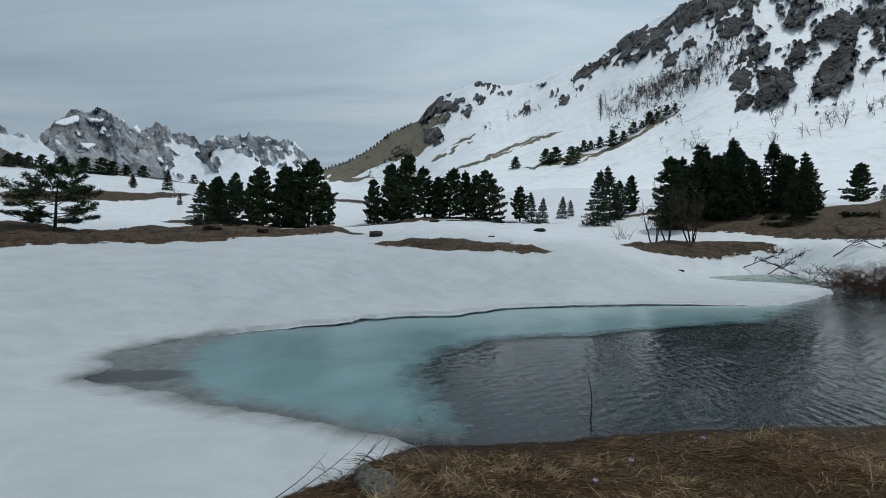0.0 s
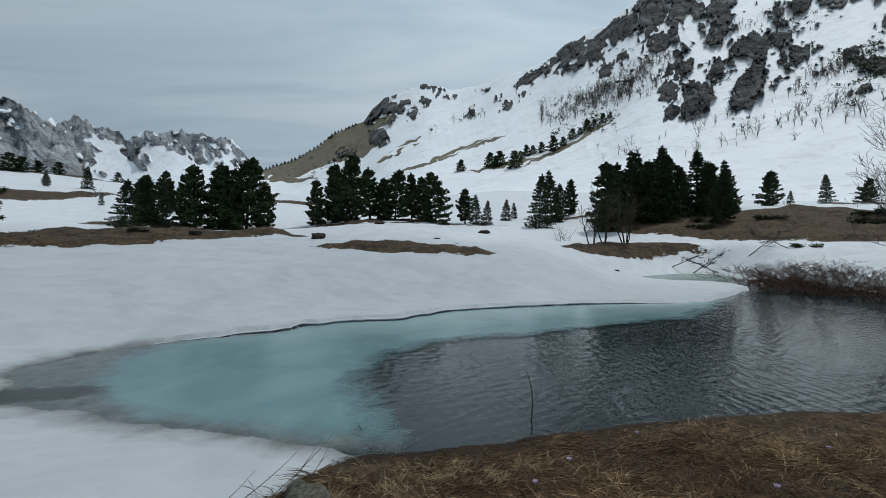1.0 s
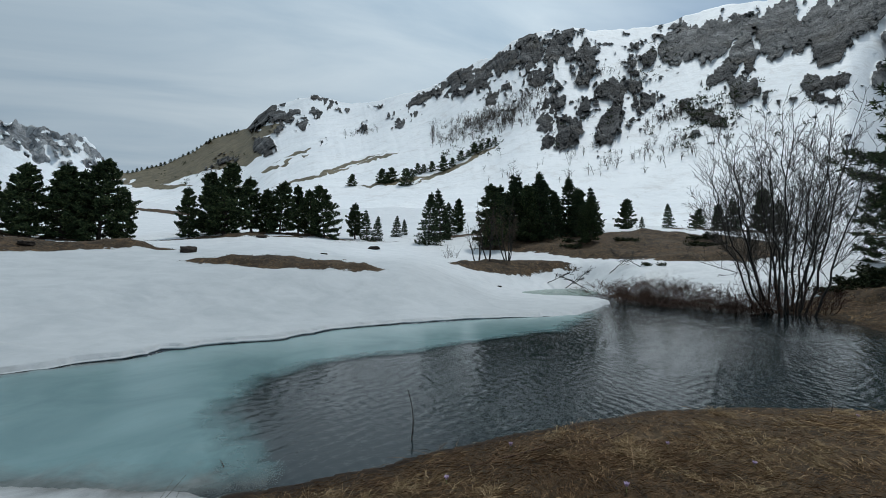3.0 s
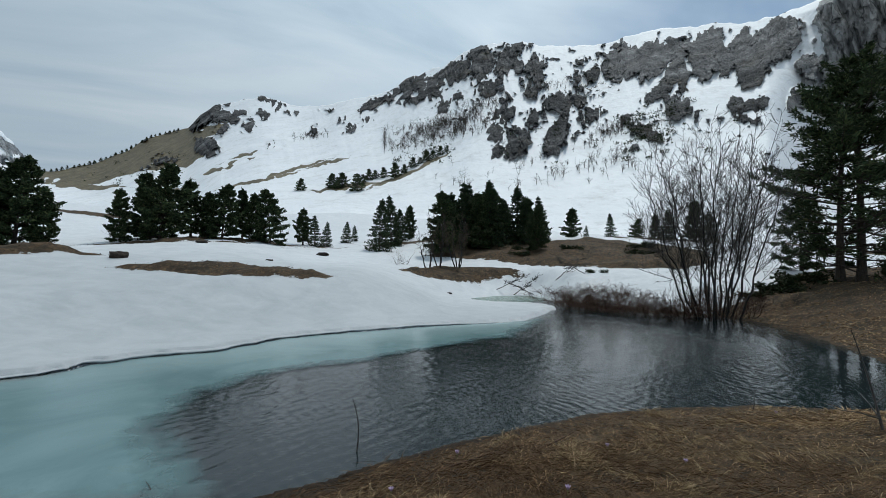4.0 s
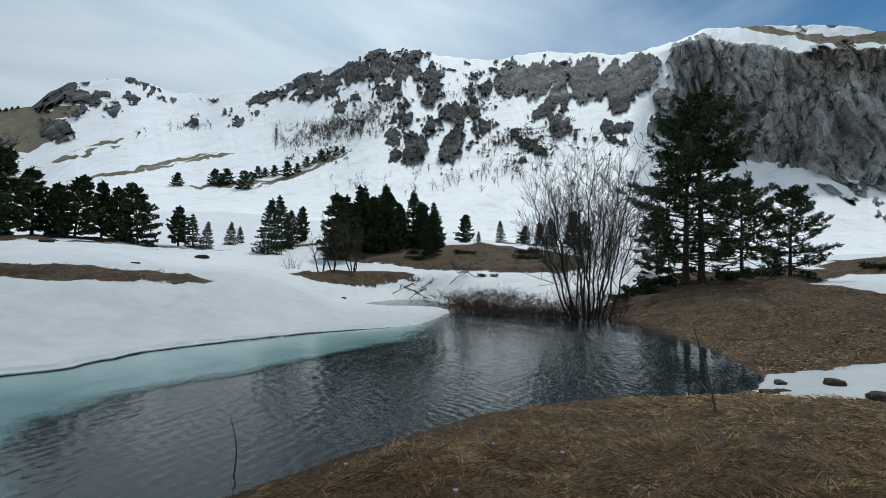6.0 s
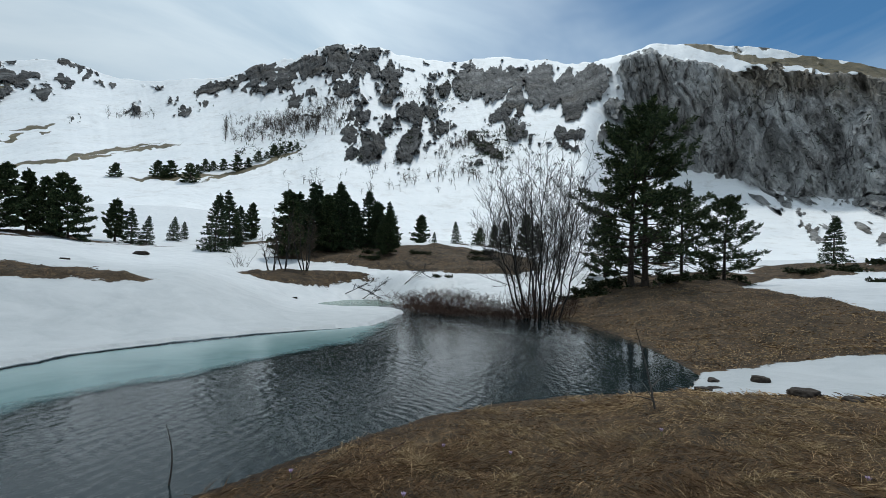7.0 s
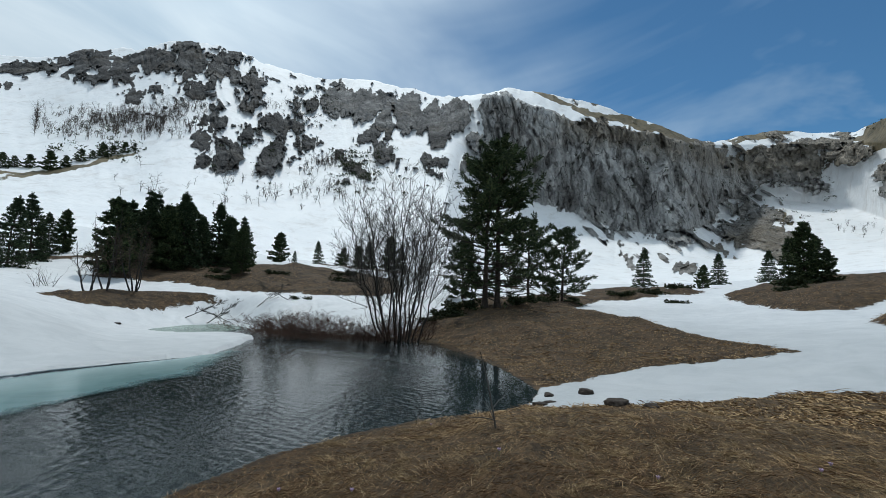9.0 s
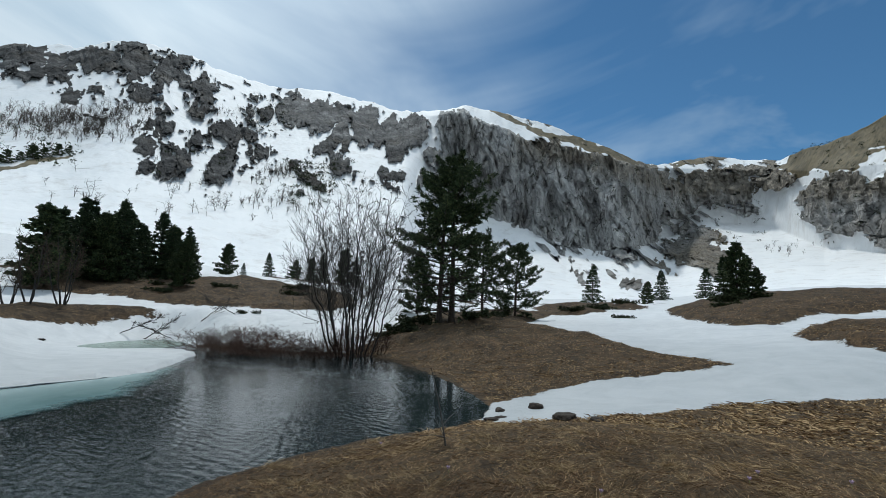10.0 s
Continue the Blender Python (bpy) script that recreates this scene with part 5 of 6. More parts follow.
for kind, x, y, h in [("p4", -7.2, 47.5, 4.6), ("p1", -5.8, 49.7, 6.0), ("p3", -4.3, 47.8, 6.8), ("p2", -2.1, 52.0, 5.8), ("p3", 0.7, 50.0, 5.3), ("p2", 2.7, 53.9, 5.5), ("p3", 5.2, 49.7, 5.5),
                      ("p1", 3.9, 51.5, 5.0), ("p1", -0.6, 51.0, 4.6), ("p2", 9.0, 53.2, 4.1), ("s2", 9.9, 51.0, 3.5), ("s2", 11.1, 50.8, 2.8), ("s2", 15.2, 58.0, 2.8), ("s2", 16.8, 59.7, 2.1),
                      ("s1", 15.8, 46.4, 5.6), ("s2", 19.0, 51.6, 6.2), ("s1", 21.8, 55.7, 4.3), ("p4", 23.6, 57.2, 4.6), ("s2", 20.6, 54.0, 3.6)]:
    plant(kind, x, y, h, "trees across the snowfield")
K = 1.08
for kind, x, y, h in [("p4", 19.8, 39.3, 5.7), ("s1", 23.5, 41.9, 6.4), ("p1", 25.7, 42.9, 6.5), ("s1", 26.3, 41.0, 6.7), ("s2", 28.3, 41.2, 5.7), ("s1", 31.2, 42.8, 5.8), ("p1", 31.5, 41.4, 5.1),
                      ("p3", 28.2, 35.6, 4.9), ("p1", 39.2, 42.8, 3.6), ("s1", 23.2, 43.6, 6.4), ("p4", 34.6, 43.4, 4.2), ("p1", 24.8, 40.6, 5.6), ("s1", 29.6, 43.0, 5.9), ("p3", 27.2, 42.6, 6.2),
                      ("s2", 30.6, 40.2, 4.8), ("s2", 24.6, 43.6, 6.9), ("s2", 27.0, 43.8, 7.0), ("s1", 32.6, 43.4, 5.6), ("s2", 33.4, 41.6, 4.8),
                      ("s2", 25.4, 44.6, 6.9), ("p1", 28.6, 44.0, 6.0), ("s1", 22.0, 42.8, 5.6)]:
    plant(kind, x * K, y * K, h * K * rng_place.uniform(0.80, 1.10), "trees on the knoll")
for kind, x, y, h in [("s2", 55.9, 57.5, 2.2), ("s1", 55.0, 51.4, 4.0), ("p3", 61.2, 51.9, 3.4), ("p1", 55.1, 43.5, 3.7), ("s2", 53.0, 39.7, 4.0), ("p1", 54.7, 37.4, 4.9), ("s2", 59.0, 38.1, 4.4)]:
    plant(kind, x, y, h, "trees behind the thicket")
for kind, x, y, h in [("s1", 80.3, 5.7, 6.4), ("s1", 85.4, -5.1, 5.2), ("p3", 70.5, -2.3, 3.2), ("s1", 84.7, -11.5, 5.0), ("p3", 54.5, -10.2, 5.8), ("s1", 59.7, -9.9, 5.0), ("s1", 56.2, -11.6, 4.8), ("p2", 59.1, -13.0, 3.0),
                      ("p1", 92, -17, 2.2)]:
    plant(kind, x, y, h, "pines at the foot of the cliffs")
for kind, x, y, h in [("far", -96.8, 101, 3.0), ("far", -94.0, 103, 3.0), ("far", -99, 112, 3.4), ("far", -96.4, 115, 3.4), ("far", -90, 113, 3.0), ("far", -86.7, 110, 4.0), ("far", -84.1, 112, 4.2),
                      ("far", -82.3, 113, 3.6), ("far", -85.7, 123, 3.2), ("far", -80, 121, 3.0), ("far", -72, 131, 2.8), ("far", -64, 128, 2.6), ("far", -101, 108, 3.2), ("far", -58, 118, 2.8)]:
    plant(kind, x, y, h, "pines on the western rise")


def on_slope(az, el):
    """Place on the mountain at a bearing and height angle seen from the bank."""
    j = int(np.clip(round((az - AZ1[0]) / 0.13), 0, len(AZ1) - 1))
    i = int(np.argmin(np.abs(EL_SHEET[:, j] - el)))
    return Vector(sheet_points(np.array(AZ1[j]), np.array(EL_SHEET[i, j]), np.array(R_SHEET[i, j])))


for az, el, k in [(9.0, 9.1, 1.35), (12.7, 9.6, 1.65), (13.9, 9.8, 1.65), (15.7, 9.4, 1.95), (17.2, 10.8, 1.3), (18.0, 11.0, 1.0), (20.4, 11.3, 1.7), (22.7, 12.5, 1.2), (24.4, 13.4, 1.2), (26.1, 14.1, 1.1),
                  (27.0, 14.5, 0.8), (13.3, 9.6, 1.3), (16.4, 10.4, 1.0), (19.0, 11.2, 1.2), (21.6, 11.9, 1.0), (23.6, 13.0, 0.8), (25.3, 13.8, 0.9)]:
    p = on_slope(az, el)
    plant("far", p.x, p.y, math.radians(k) * p.xy.length * 1.15, "pines on the mountain slope", z=p.z - 0.4)
for az in np.arange(-15, -4, 0.42):
    el = float(line(az, HILL_LINE)) - 0.05
    p = on_slope(az, el)
    plant("far", p.x, p.y, rng_place.uniform(3.0, 6.5), "dwarf pines along the hill crest", "dwarf dark pine on the grassy hill crest", z=p.z - 0.5)

# the tall pines on the mound by the water
for seed, x, y, h, spread, low, bare in [(31, 31.0, 12.7, 12.0, 3.7, 0.08, 0.42), (32, 31.9, 12.1, 13.2, 3.8, 0.14, 0.42), (33, 38.8, 11.9, 7.4, 2.7, 0.08, 0.2), (34, 41.4, 9.6, 6.8, 2.6, 0.03, 0.0),
                                        (35, 38.4, 18.0, 5.4, 1.8, 0.05, 0.0)]:
    tall = h > 8
    t = conifer(seed, h, spread, "pine", 20 if tall else 18, 12, low, 7, bare, 1.0, True)
    t.location = (x, y, stand(x, y, 0.1))
    t.rotation_euler = (radians(-1.5), radians(4.0), 0) if tall else (0, 0, 0)
    tagged(t, "tall dark green pine with bare lower trunk on the turf mound" if tall else "young bushy pine beside the tall pines", "tree", "pines on the mound")
for src, _ in KINDS.values():
    for o in (*src.children_recursive, src):
        bpy.data.objects.remove(o)

# the leafless alder clump in the water, and other bare trees
alder = branchy_tree("alder_tree", 41, 10.4, 18, 1.1, 3.9, ALDER_BARK, ALDER_TWIG, 0.062, 28, 0.0065)
alder.location = (21.9, 14.0, 0.0)
tagged(alder, "leafless grey alder clump with many stems standing in water", "tree")
for seed, x, y, h, n in [(42, 17.5, 35.4, 5.8, 3), (43, 19.6, 35.6, 5.6, 5), (44, 16.6, 35.6, 4.2, 3)]:
    t = branchy_tree("bare_tree", seed, h, n, 0.2, h * 0.30, ALDER_BARK, BROWN_TWIG, 0.05, 13, 0.006)
    t.location = (x * 1.0, y * 1.0, stand(x, y))
    tagged(t, "leafless brownish deciduous tree on a thawed turf island", "tree", "bare trees on the island")
sap = bare_tree("bare_sapling", 45, 2.2, 4, 2, 0.5, GREY_BARK, TWIG, 0.010, 0.1, 0.18)
sap.location = (15.0, 37.2, stand(15.0, 37.2))
tagged(sap, "thin leafless sapling sticking out of the snow", "shrub", "saplings in the snow")
for x, y, s, a in [(13.9, 36.0, 0.7, 1.0), (-8.6, 52, 0.9, 2.0), (-46, 78, 1.0, 0.5), (20, 75, 0.9, 2.5), (62, -10.5, 1.6, 1.5), (63, -11.5, 1.3, 0.3), (44, 46, 0.7, 0.9)]:
    o = copy_thing(sap, Matrix.Translation((x, y, stand(x, y))) @ Matrix.Rotation(a, 4, "Z"))
    o.scale = (s, s, s)

# the reddish thicket along the far shore
shrubs = []
for seed in (51, 52, 53):
    b = bare_tree("shrub", seed, 2.2, 22, 3, 1.3, RED_TWIG, RED_TWIG, 0.007, 0.55, 0.22, least=0.0065)
    tagged(b, "leafless reddish-brown shrub in the thicket at the water", "shrub", "thicket on the far shore")
    shrubs.append(b)
rs = random.Random(9)
spots = [(19.3 + 1.1 * math.sin(i * 1.7) + 0.9 * math.sin(i * 0.37) + 0.03 * i, 14.6 + 0.31 * i) for i in range(27)]
for i, (x, y) in enumerate(spots):
    if i < 3:
        o = shrubs[i]
    else:
        o = copy_thing(shrubs[i % 3], Matrix())
    s = rs.choice((0.45, 0.6, 0.75, 0.9, 1.15)) * rs.uniform(0.9, 1.1)
    o.matrix_basis = Matrix.Translation((x + 0.5, y, max(stand(x + 0.5, y), -0.05))) @ Matrix.Rotation(rs.uniform(0, 6.28), 4, "Z") @ Matrix.Diagonal((s * 1.2, s * 1.2, s * 0.50, 1))

for i, (x, y, s) in enumerate([(21.2, 13.2, 0.75), (22.8, 14.6, 0.8), (22.9, 13.2, 0.7), (21.0, 14.9, 0.8)]):
    copy_thing(shrubs[i % 3], Matrix.Translation((x, y, max(stand(x, y), -0.05))) @ Matrix.Rotation(i * 1.9, 4, "Z")).scale = (s, s, s * 1.2)

# fallen grey boughs lying on the snow by the channel
for seed, x, y, rot, tilt, s in [(61, 21.4, 31.9, 40, 62, 1.0), (62, 22.6, 31.2, 75, 56, 1.2), (63, 23.6, 30.4, 230, 66, 1.0), (64, 25.2, 28.9, 55, 50, 1.3), (66, 26.4, 27.6, 210, 60, 1.1), (65, 20.2, 17.8, 235, 80, 0.9)]:
    b = branchy_tree("fallen_branch", seed, 3.0 * s, 1, 0.0, 0.7, ALDER_BARK, ALDER_BARK, 0.028, 11, 0.010)
    b.matrix_basis = Matrix.Translation((x, y, max(stand(x, y), 0) + 0.18)) @ Matrix.Rotation(radians(rot), 4, "Z") @ Matrix.Rotation(radians(tilt), 4, "X")
    tagged(b, "fallen leafless grey bough lying across the snow", "branch", "fallen boughs by the channel")


def slope_thicket(name, boxes, n, size, seed, material, label):
    """Many small leafless trees on the mountainside, too many to count."""
    rng = np.random.default_rng(seed)
    segs = []
    for az0, az1, el0, el1, share in boxes:
        for _ in range(int(n * share)):
            u, w = np.clip(rng.normal(0.5, 0.25, 2), 0, 1)
            p = np.array(on_slope(az0 + (az1 - az0) * u, el0 + (el1 - el0) * (0.5 * u + 0.5 * w)))
            if vnoise(u * 9, w * 5, 0, seed) < rng.uniform(-0.9, 0.3):
                continue
            h = size * rng.uniform(0.45, 1.35)
            for s in range(rng.integers(1, 4)):
                q = p + np.array([rng.normal(0, 0.18), rng.normal(0, 0.18), rng.uniform(0.7, 1.0)]) * h
                m = p + (q - p) * 0.5 + rng.normal(0, 0.05, 3) * h
                segs.append([*(p - [0, 0, 0.5]), *m, 0.10, 0.07])
                segs.append([*m, *q, 0.07, 0.03])
                for _ in range(9):
                    a = p + (q - p) * rng.uniform(0.25, 0.95)
                    b = a + np.array([rng.normal(0, 0.20), rng.normal(0, 0.20), rng.uniform(0.05, 0.28)]) * h
                    segs.append([*a, *b, 0.045, 0.025])
    tagged(new(name, tube_mesh(name, segs, 3, material)), label, "trees", kind="stuff")


slope_thicket("mountain_scrub", [(19, 33, 13.8, 20.2, 0.62), (28, 34, 17.5, 21.5, 0.12), (44.5, 49.5, 14.5, 17.5, 0.08), (36, 58, 9.0, 16.0, 0.08), (8, 12, 14.5, 16.2, 0.03), (36, 44, 20.5, 23.0, 0.05), (100, 112, 6, 9, 0.02),
              (25, 60, 8.0, 20, 0.06)], 1400, 5.4, 71, TWIG, "leafless grey saplings scattered on the snowy slope")


def slope_bushes():
    rng = np.random.default_rng(72)
    base, tip = [], []
    for az0, az1, el0, el1, n in [(47.5, 53.5, 14.4, 17.8, 70), (34, 60, 12, 19, 50), (20, 28, 13.0, 16.5, 40), (43, 48, 20, 24, 40), (78, 92, 8, 19, 60), (94, 104, 8, 17, 60), (106, 116, 9, 18, 80), (-12, -3, 8, 12, 60)]:
        for _ in range(n):
            p = np.array(on_slope(rng.uniform(az0, az1), rng.uniform(el0, el1)))
            s = rng.uniform(0.6, 1.8)
            k = rng.normal(0, 1, (26, 3)) * [s, s, s * 0.5] + [0, 0, s * 0.4]
            base.append(p + k)
            tip.append(p + k + rng.normal(0, 0.5, (26, 3)) * s + [0, 0, 0.4 * s])
    base, tip = np.concatenate(base), np.concatenate(tip)
    me = blade_mesh("mountain_juniper", base, tip, 0.28, JUNIPER, rng)
    tagged(new("mountain_juniper", me), "low dark juniper bushes dotted over the crags", "bushes", kind="stuff")


slope_bushes()


def low_juniper(seed, size):
    """A spreading mat of juniper: creeping boughs under a low crown."""
    rng = np.random.default_rng(seed)
    segs, base, way = [], [], []
    for i in range(16):
        a = rng.uniform(0, 6.28)
        L = size * rng.uniform(0.5, 1.0)
        q = np.array([math.cos(a) * L, math.sin(a) * L, size * rng.uniform(0.15, 0.38)])
        segs.append([0, 0, -0.05, *(q * [0.6, 0.6, 0.8]), 0.02, 0.012])
        segs.append([*(q * [0.6, 0.6, 0.8]), *q, 0.012, 0.005])
        for u in rng.uniform(0.3, 1.05, 26):
            p = q * u + rng.normal(0, 0.10 * size, 3)
            p[2] = abs(p[2])
            base.append(p), way.append(q / L * 0.7 + rng.normal(0, 0.6, 3) + [0, 0, 0.3])
    base, way = np.repeat(np.array(base), 3, 0), np.repeat(np.array(way), 3, 0) + rng.normal(0, 0.4, (len(base) * 3, 3))
    way /= np.linalg.norm(way, axis=1, keepdims=True)
    ob = new("juniper_bush")
    part("bough", tube_mesh("bough", segs, 4, BARK), ob)
    part("crown", blade_mesh("crown", base, base + way * 0.16 * size ** 0.5, 0.035 * size ** 0.5, JUNIPER, rng), ob)
    return tagged(ob, "low spreading dark green juniper on thawed turf", "bush", "junipers on the turf")


mats = [low_juniper(101, 1.0), low_juniper(102, 1.0)]
for i, (x, y, s) in enumerate([(29.6, 13.9, 1.5), (28.0, 14.3, 1.3), (33.2, 11.0, 1.4), (34.6, 10.0, 1.1), (31.0, 14.6, 1.6), (26.6, 14.6, 1.0), (30.0, 40.0, 1.5), (33.5, 36.5, 1.4), (36.5, 31.0, 1.3),
                               (28.0, 38.0, 1.2), (38.0, 30.0, 1.0), (40.0, 33.0, 1.5), (27.5, 27.2, 0.9), (42.0, 0.6, 1.0), (52.0, 3.0, 1.8), (57.0, 0.5, 1.6), (49.0, 5.5, 1.4), (45.0, -7.5, 1.4),
                               (51.0, -9.0, 2.0), (56.0, -12.0, 1.8), (-14.6, 28.0, 0.8), (-12.8, 27.6, 0.6), (-21.5, 45.8, 1.3), (-24.0, 46.4, 1.2), (-19.0, 27.5, 0.7)]):
    o = mats[i] if i < 2 else copy_thing(mats[i % 2], Matrix())
    o.matrix_basis = Matrix.Translation((x, y, stand(x, y, 0.14))) @ Matrix.Rotation(i * 2.1, 4, "Z") @ Matrix.Diagonal((s, s, s * 0.8, 1))


# ---- small things ----
def boulder(name, seed, size, material, label, x, y, sink=0.25, group="", category="stone"):
    bm = bmesh.new()
    bmesh.ops.create_icosphere(bm, subdivisions=4, radius=1.0)
    co = np.array([v.co[:] for v in bm.verts])
    k = 1 + 0.30 * fbm(co[:, 0] * 1.3 + seed, co[:, 1] * 1.3, co[:, 2] * 1.3, 3, seed) + 0.06 * ridged(co[:, 0] * 4, co[:, 1] * 4, co[:, 2] * 4, 3, seed + 5)
    flat = np.minimum(co[:, 2] * k, 0.72 + 0.1 * vnoise(co[:, 0] * 2, co[:, 1] * 2, 0, seed))
    for v, c, q, fz in zip(bm.verts, co, k, flat):
        v.co = (c[0] * q * size[0], c[1] * q * size[1], fz * size[2])
    me = bpy.data.meshes.new(name)
    bm.to_mesh(me)
    bm.free()
    me.polygons.foreach_set("use_smooth", np.ones(len(me.polygons), bool))
    me.materials.append(material)
    ob = new(name, me)
    ob.location = (x, y, stand(x, y, 0) + size[2] * (0.5 - sink))
    ob.rotation_euler = (0, 0, seed * 1.3)
    return tagged(ob, label, category, group)


boulder("boulder", 3, (0.40, 0.30, 0.33), DARK_STONE, "dark weathered boulder at the end of the turf bank", -4.15, 27.6)
boulder("rock", 4, (0.27, 0.15, 0.06), STONE, "grey lichened rock half sunk in dead grass", -0.55, 3.72, 0.60)
for seed, x, y, s in [(6, 12.4, 2.25, 0.15), (7, 9.75, 1.2, 0.20), (8, 9.7, 0.62, 0.11), (9, 11.0, 2.8, 0.12), (10, 11.9, 3.05, 0.12), (11, 10.6, 2.9, 0.12)]:
    boulder("stone", seed, (s * 1.2, s, s * (0.9 if seed == 6 else 0.6)), DARK_STONE, "small dark stone on the edge of the snow patch", x, y, 0.40, "stones by the snow patch")
for seed, x, y, s in [(13, 8.6, 40.2, 0.5), (14, -0.8, 41.5, 0.35), (15, 3.2, 30.0, 0.2), (16, 15.5, 29.5, 0.15), (17, -13.0, 25.5, 0.3), (18, -10.5, 26.5, 0.28)]:
    boulder("stone", seed, (s * 1.4, s, s * 0.5), DARK_STONE, "dark stone melting out of the snowfield", x, y, 0.2, "stones on the snowfield")


def rod(name, pts, r0, material, sides=6):
    """One bent tapering rod through the points."""
    P = np.array([tuple(p) for p in pts], float)
    D = np.gradient(P, axis=0)
    D /= np.linalg.norm(D, axis=1, keepdims=True) + 1e-9
    a, b = frames_of(D)
    k = np.arange(sides) * 2 * np.pi / sides
    r = r0 * np.linspace(1, 0.3, len(P))
    V = P[:, None] + (a[:, None] * np.cos(k)[None, :, None] + b[:, None] * np.sin(k)[None, :, None]) * r[:, None, None]
    me = grid_mesh(name, V, True)
    me.materials.append(material)
    return me


def stick(name, pts, r0, label, material=TWIG, forks=()):
    """A bent twig through a few points, with side twigs."""
    ob = new(name)
    part("stem", rod("stem", pts, r0, material), ob)
    for k, d in forks:
        a = Vector(pts[k])
        b = a + Vector(d) * 0.5 + Vector((0, 0, 0.02))
        c = a + Vector(d)
        part("side_twig", rod("side_twig", [a, b, c], r0 * 0.6, material), ob)
    return tagged(ob, label, "twig", "twigs by the water")


def curve_pts(x, y, z, dx, dy, h, bow, n=7):
    return [(x + dx * (i / n) + bow * math.sin(3.1 * i / n), y + dy * (i / n), z + h * i / n) for i in range(n + 1)]


stick("twig", curve_pts(1.82, 5.55, -0.05, -0.03, 0.08, 0.66, 0.05), 0.011, "thin dark twig standing in the shallow water")
stick("twig", curve_pts(7.05, 2.56, stand(7.05, 2.56), -0.09, 0.24, 1.15, 0.05), 0.017, "bare grey stick planted in the bank", GREY_BARK, [(1, (-0.45, 0.2, 0.10)), (2, (0.3, -0.1, 0.15)), (1, (0.2, 0.25, 0.2))])
stick("twig", curve_pts(7.9, 4.45, stand(7.9, 4.45), 0.02, -0.03, 0.26, 0.03), 0.010, "short forked twig on the water's edge", GREY_BARK, [(3, (-0.12, 0.05, 0.1)), (4, (0.08, -0.1, 0.08))])
stick("twig", curve_pts(-0.25, 5.4, -0.03, -0.05, 0.1, 0.12, 0.02), 0.008, "small dark twig poking out of the ice")
stick("twig", curve_pts(2.0, 4.45, stand(2.0, 4.45) + 0.04, 1.1, 0.12, 0.05, 0.03), 0.016, "dark dead stick lying on the grass bank", RED_TWIG)
stick("twig", curve_pts(3.6, 4.5, stand(3.6, 4.5) + 0.04, 0.9, 0.25, 0.03, 0.05), 0.013, "dark dead stick lying on the grass bank", RED_TWIG)
for i, (x, y, dx, dy, h) in enumerate([(-1.25, 3.45, 0.55, 0.75, 0.22), (-1.05, 3.50, 0.62, 0.80, 0.34), (-0.95, 3.62, 0.40, 0.85, 0.26), (-0.80, 3.70, 0.35, 0.60, 0.30), (-1.35, 3.35, 0.35, 0.55, 0.16)]):
    stick("twig", curve_pts(x, y, stand(x, y), dx, dy, h, 0.05), 0.0045, "dry thin shoot leaning over the snow", TWIG, [(4, (0.10, 0.16, 0.06))] if i % 2 else [])


def grass_blades(name, n, area, keep, lengths, width, seed, flat, label):
    rng = np.random.default_rng(seed)
    x, y = area(rng, n)
    gap = vnoise(x * 2.2, y * 2.2, 0, 95) + 0.5 * vnoise(x * 6, y * 6, 0, 96)
    ok = (gap > -0.8 + rng.normal(0, 0.2, len(x))) & (bare_ground(x, y) > 0.55 + rng.normal(0, 0.08, len(x))) & (pond_distance(x, y) > 0.20 + rng.normal(0, 0.08, len(x))) & keep(x, y)
    x, y = x[ok], y[ok]
    z = land(x, y)
    a = 1.1 * fbm(x * 0.7, y * 0.7, 0, 3, 91) + 0.6 * vnoise(x * 4, y * 4, 0, 92) + rng.normal(0, 0.55, len(x)) + 0.2 + np.where(rng.random(len(x)) < 0.45, np.pi, 0)
    tuft = step(0.15, 0.7, fbm(x * 1.6, y * 1.6, 0, 3, 93))
    L = rng.uniform(*lengths, len(x)) * (0.6 + 0.8 * tuft) * np.where(rng.random(len(x)) < 0.05, 1.8, 1.0)
    up = (np.abs(rng.normal(0, flat, len(x))) + 0.10 * tuft + 0.02) * L
    base = np.stack([x, y, z - 0.004], -1)
    tip = base + np.stack([np.cos(a) * L, np.sin(a) * L, up], -1)
    tip[:, 2] = np.maximum(tip[:, 2], land(tip[:, 0], tip[:, 1]) + 0.008)
    me = blade_mesh(name, base, tip, width * rng.uniform(0.7, 1.4, len(x)), STRAW, rng, 0.10)
    tagged(new(name, me), label, "grass", kind="stuff")


def fan(r0, r1, a0, a1):
    def pick(rng, n):
        r = r0 * (r1 / r0) ** rng.random(n)
        a = np.radians(rng.uniform(a0, a1, n))
        return r * np.sin(a), r * np.cos(a)
    return pick


grass_blades("dead_grass", 300000, fan(1.7, 9.5, -40, 125), lambda x, y: y < 7, (0.06, 0.21), 0.0026, 81, 0.10, "matted dead brown grass on the near bank")
grass_blades("mound_grass", 110000, fan(9.5, 45, 50, 118), lambda x, y: x > 0, (0.07, 0.18), 0.009, 82, 0.12, "short dead brown grass on the mounds")
grass_blades("island_grass", 14000, fan(20, 55, -48, 48), lambda x, y: x > -99, (0.08, 0.22), 0.012, 83, 0.2, "short dead brown grass on the thawed islands")


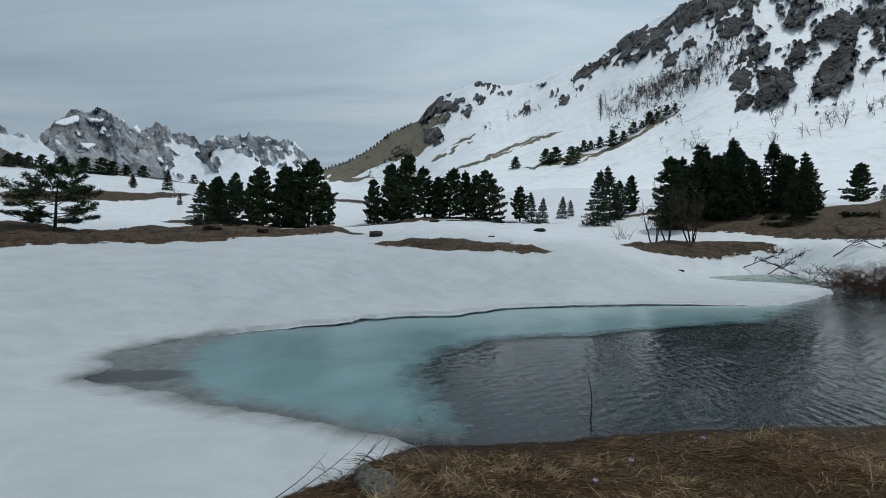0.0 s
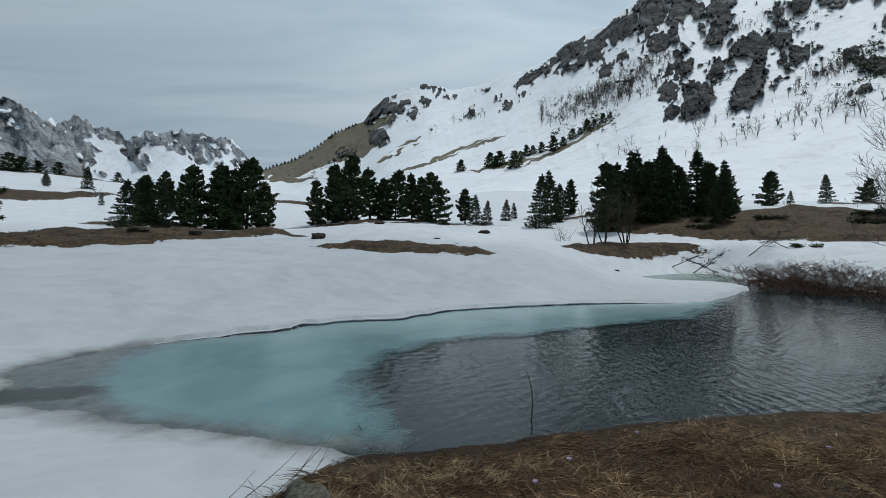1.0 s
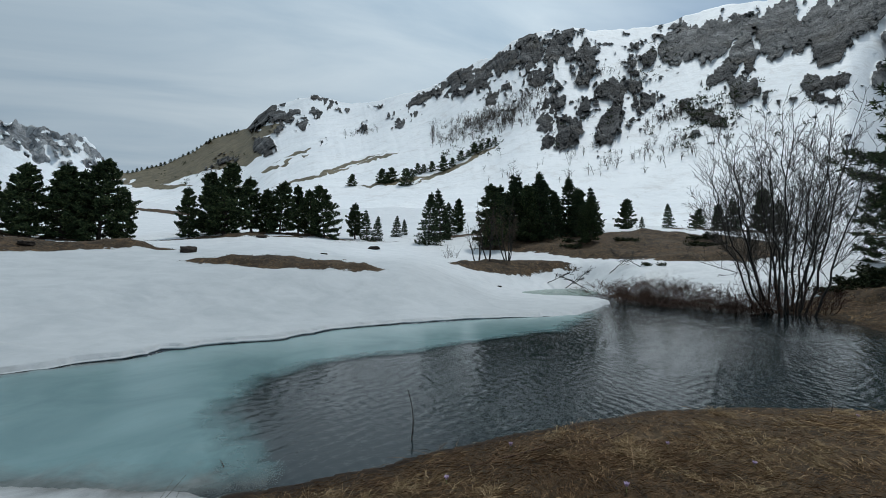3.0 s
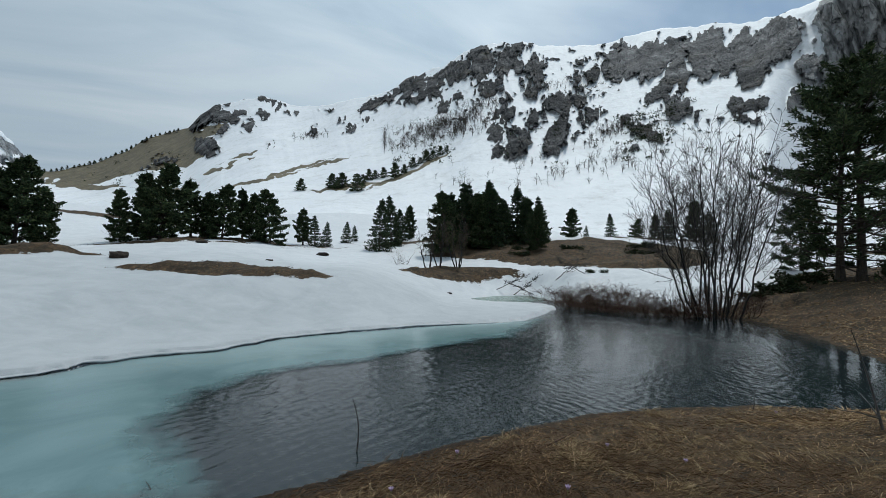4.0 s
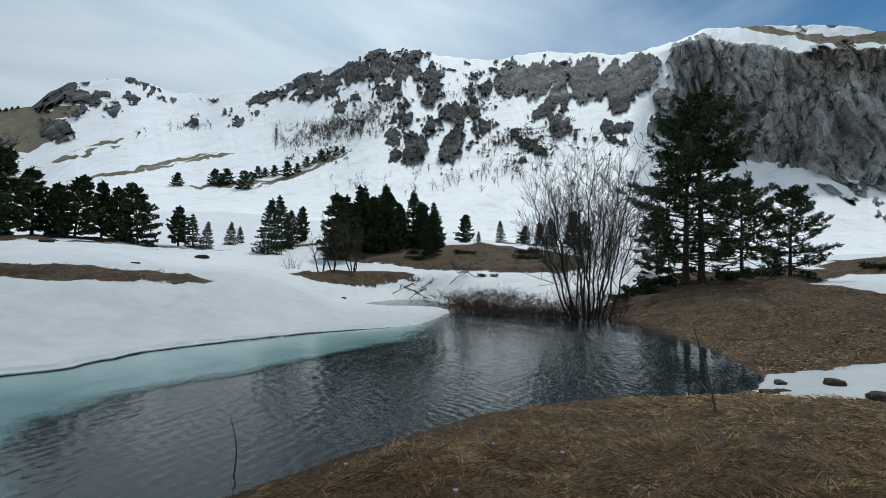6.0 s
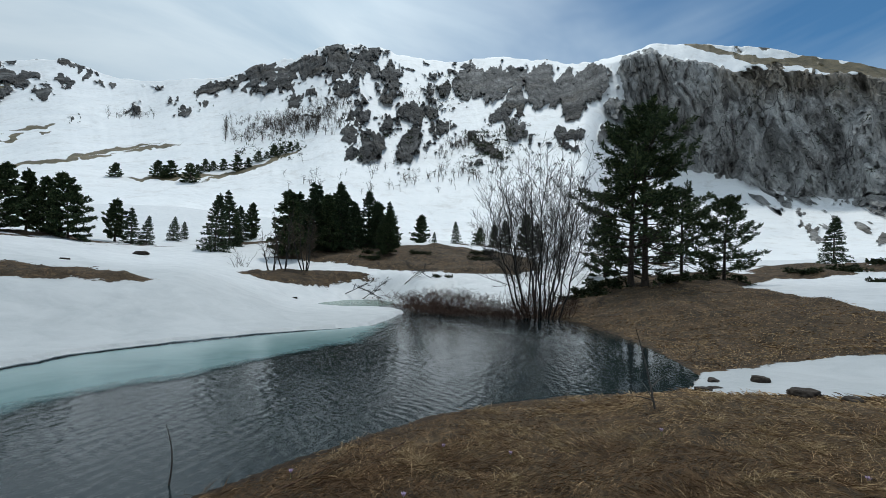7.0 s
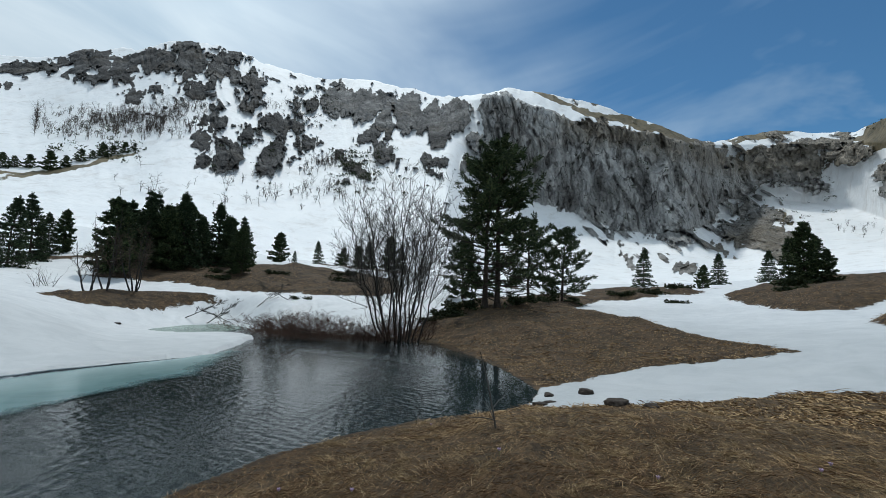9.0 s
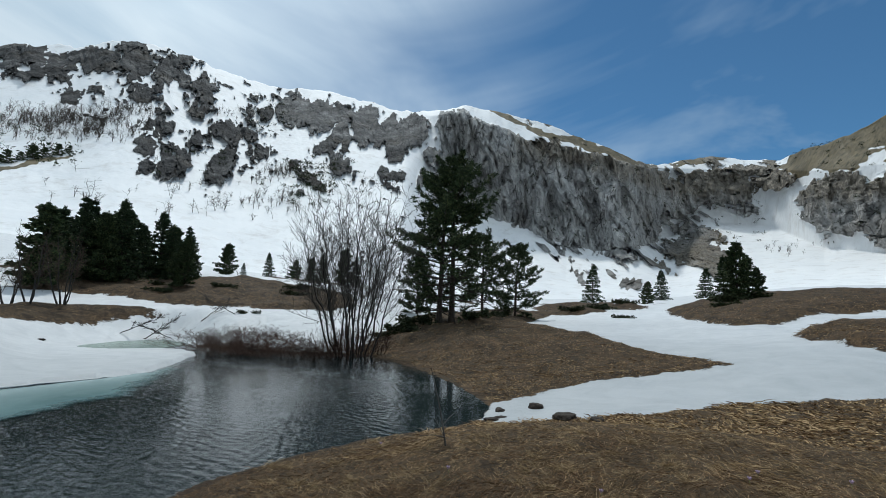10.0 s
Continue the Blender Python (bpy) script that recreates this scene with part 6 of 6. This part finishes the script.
def straw_tufts(n, seed):
    """Pale dry tussocks standing out of the matted grass."""
    rng = np.random.default_rng(seed)
    base, tip = [], []
    x, y = fan(2.6, 9.0, -20, 115)(rng, n * 3)
    ok = (bare_ground(x, y) > 0.9) & (pond_distance(x, y) > 0.35) & (fbm(x * 0.6, y * 0.6, 0, 3, 97) > -0.1)
    for px, py in list(zip(x[ok], y[ok]))[:n]:
        m = int(rng.integers(40, 110))
        s = rng.uniform(0.03, 0.11)
        bx, by = px + rng.normal(0, s, m), py + rng.normal(0, s, m)
        a = rng.uniform(0, 6.28) + rng.normal(0, 1.1, m)
        L = rng.uniform(0.06, 0.17, m)
        b = np.stack([bx, by, land(bx, by) - 0.005], -1)
        base.append(b)
        tip.append(b + np.stack([np.cos(a) * L, np.sin(a) * L, L * rng.uniform(0.1, 0.75, m)], -1))
    me = blade_mesh("straw_tussock", np.concatenate(base), np.concatenate(tip), 0.0022, PALE_STRAW, rng, 0.12)
    tagged(new("straw_tussock", me), "pale dry straw tussocks in the dead grass", "grass", kind="stuff")


straw_tufts(420, 98)


def crocus():
    ob = new("crocus_flower")
    part("stem", tube_mesh("stem", [[0, 0, -0.01, 0, 0, 0.05, 0.003, 0.003]], 5, STALK), ob, "pale stalk")
    bm = bmesh.new()
    for i in range(6):
        a = i * math.pi / 3
        c, s = math.cos(a), math.sin(a)
        row = []
        for u, w, out in ((0, 0.004, 0.003), (0.4, 0.010, 0.012), (0.8, 0.009, 0.020), (1.0, 0.001, 0.026)):
            z = 0.045 + 0.035 * u
            row.append((bm.verts.new((c * out - s * w, s * out + c * w, z)), bm.verts.new((c * out + s * w, s * out - c * w, z))))
        for (p, q), (r, t) in zip(row, row[1:]):
            bm.faces.new((p, q, t, r))
    me = bpy.data.meshes.new("blossom")
    bm.to_mesh(me)
    bm.free()
    me.materials.append(CROCUS)
    part("blossom", me, ob, "pale violet petals")
    return tagged(ob, "small violet crocus flowering in dead grass", "flower", "crocuses on the bank")


first = crocus()
rc = random.Random(17)
made = 0
while made < 26:
    r, a = 3.0 * (9.0 / 3.0) ** rc.random(), radians(rc.uniform(18, 112))
    x, y = r * math.sin(a), r * math.cos(a)
    if float(bare_ground(np.array([x]), np.array([y]))[0]) < 0.9 or float(pond_distance(np.array([x]), np.array([y]))[0]) < 0.2:
        continue
    m = Matrix.Translation((x, y, stand(x, y, -0.01))) @ Matrix.Rotation(rc.uniform(0, 6.28), 4, "Z")
    if made == 0:
        first.matrix_basis = m
    else:
        copy_thing(first, m)
    made += 1
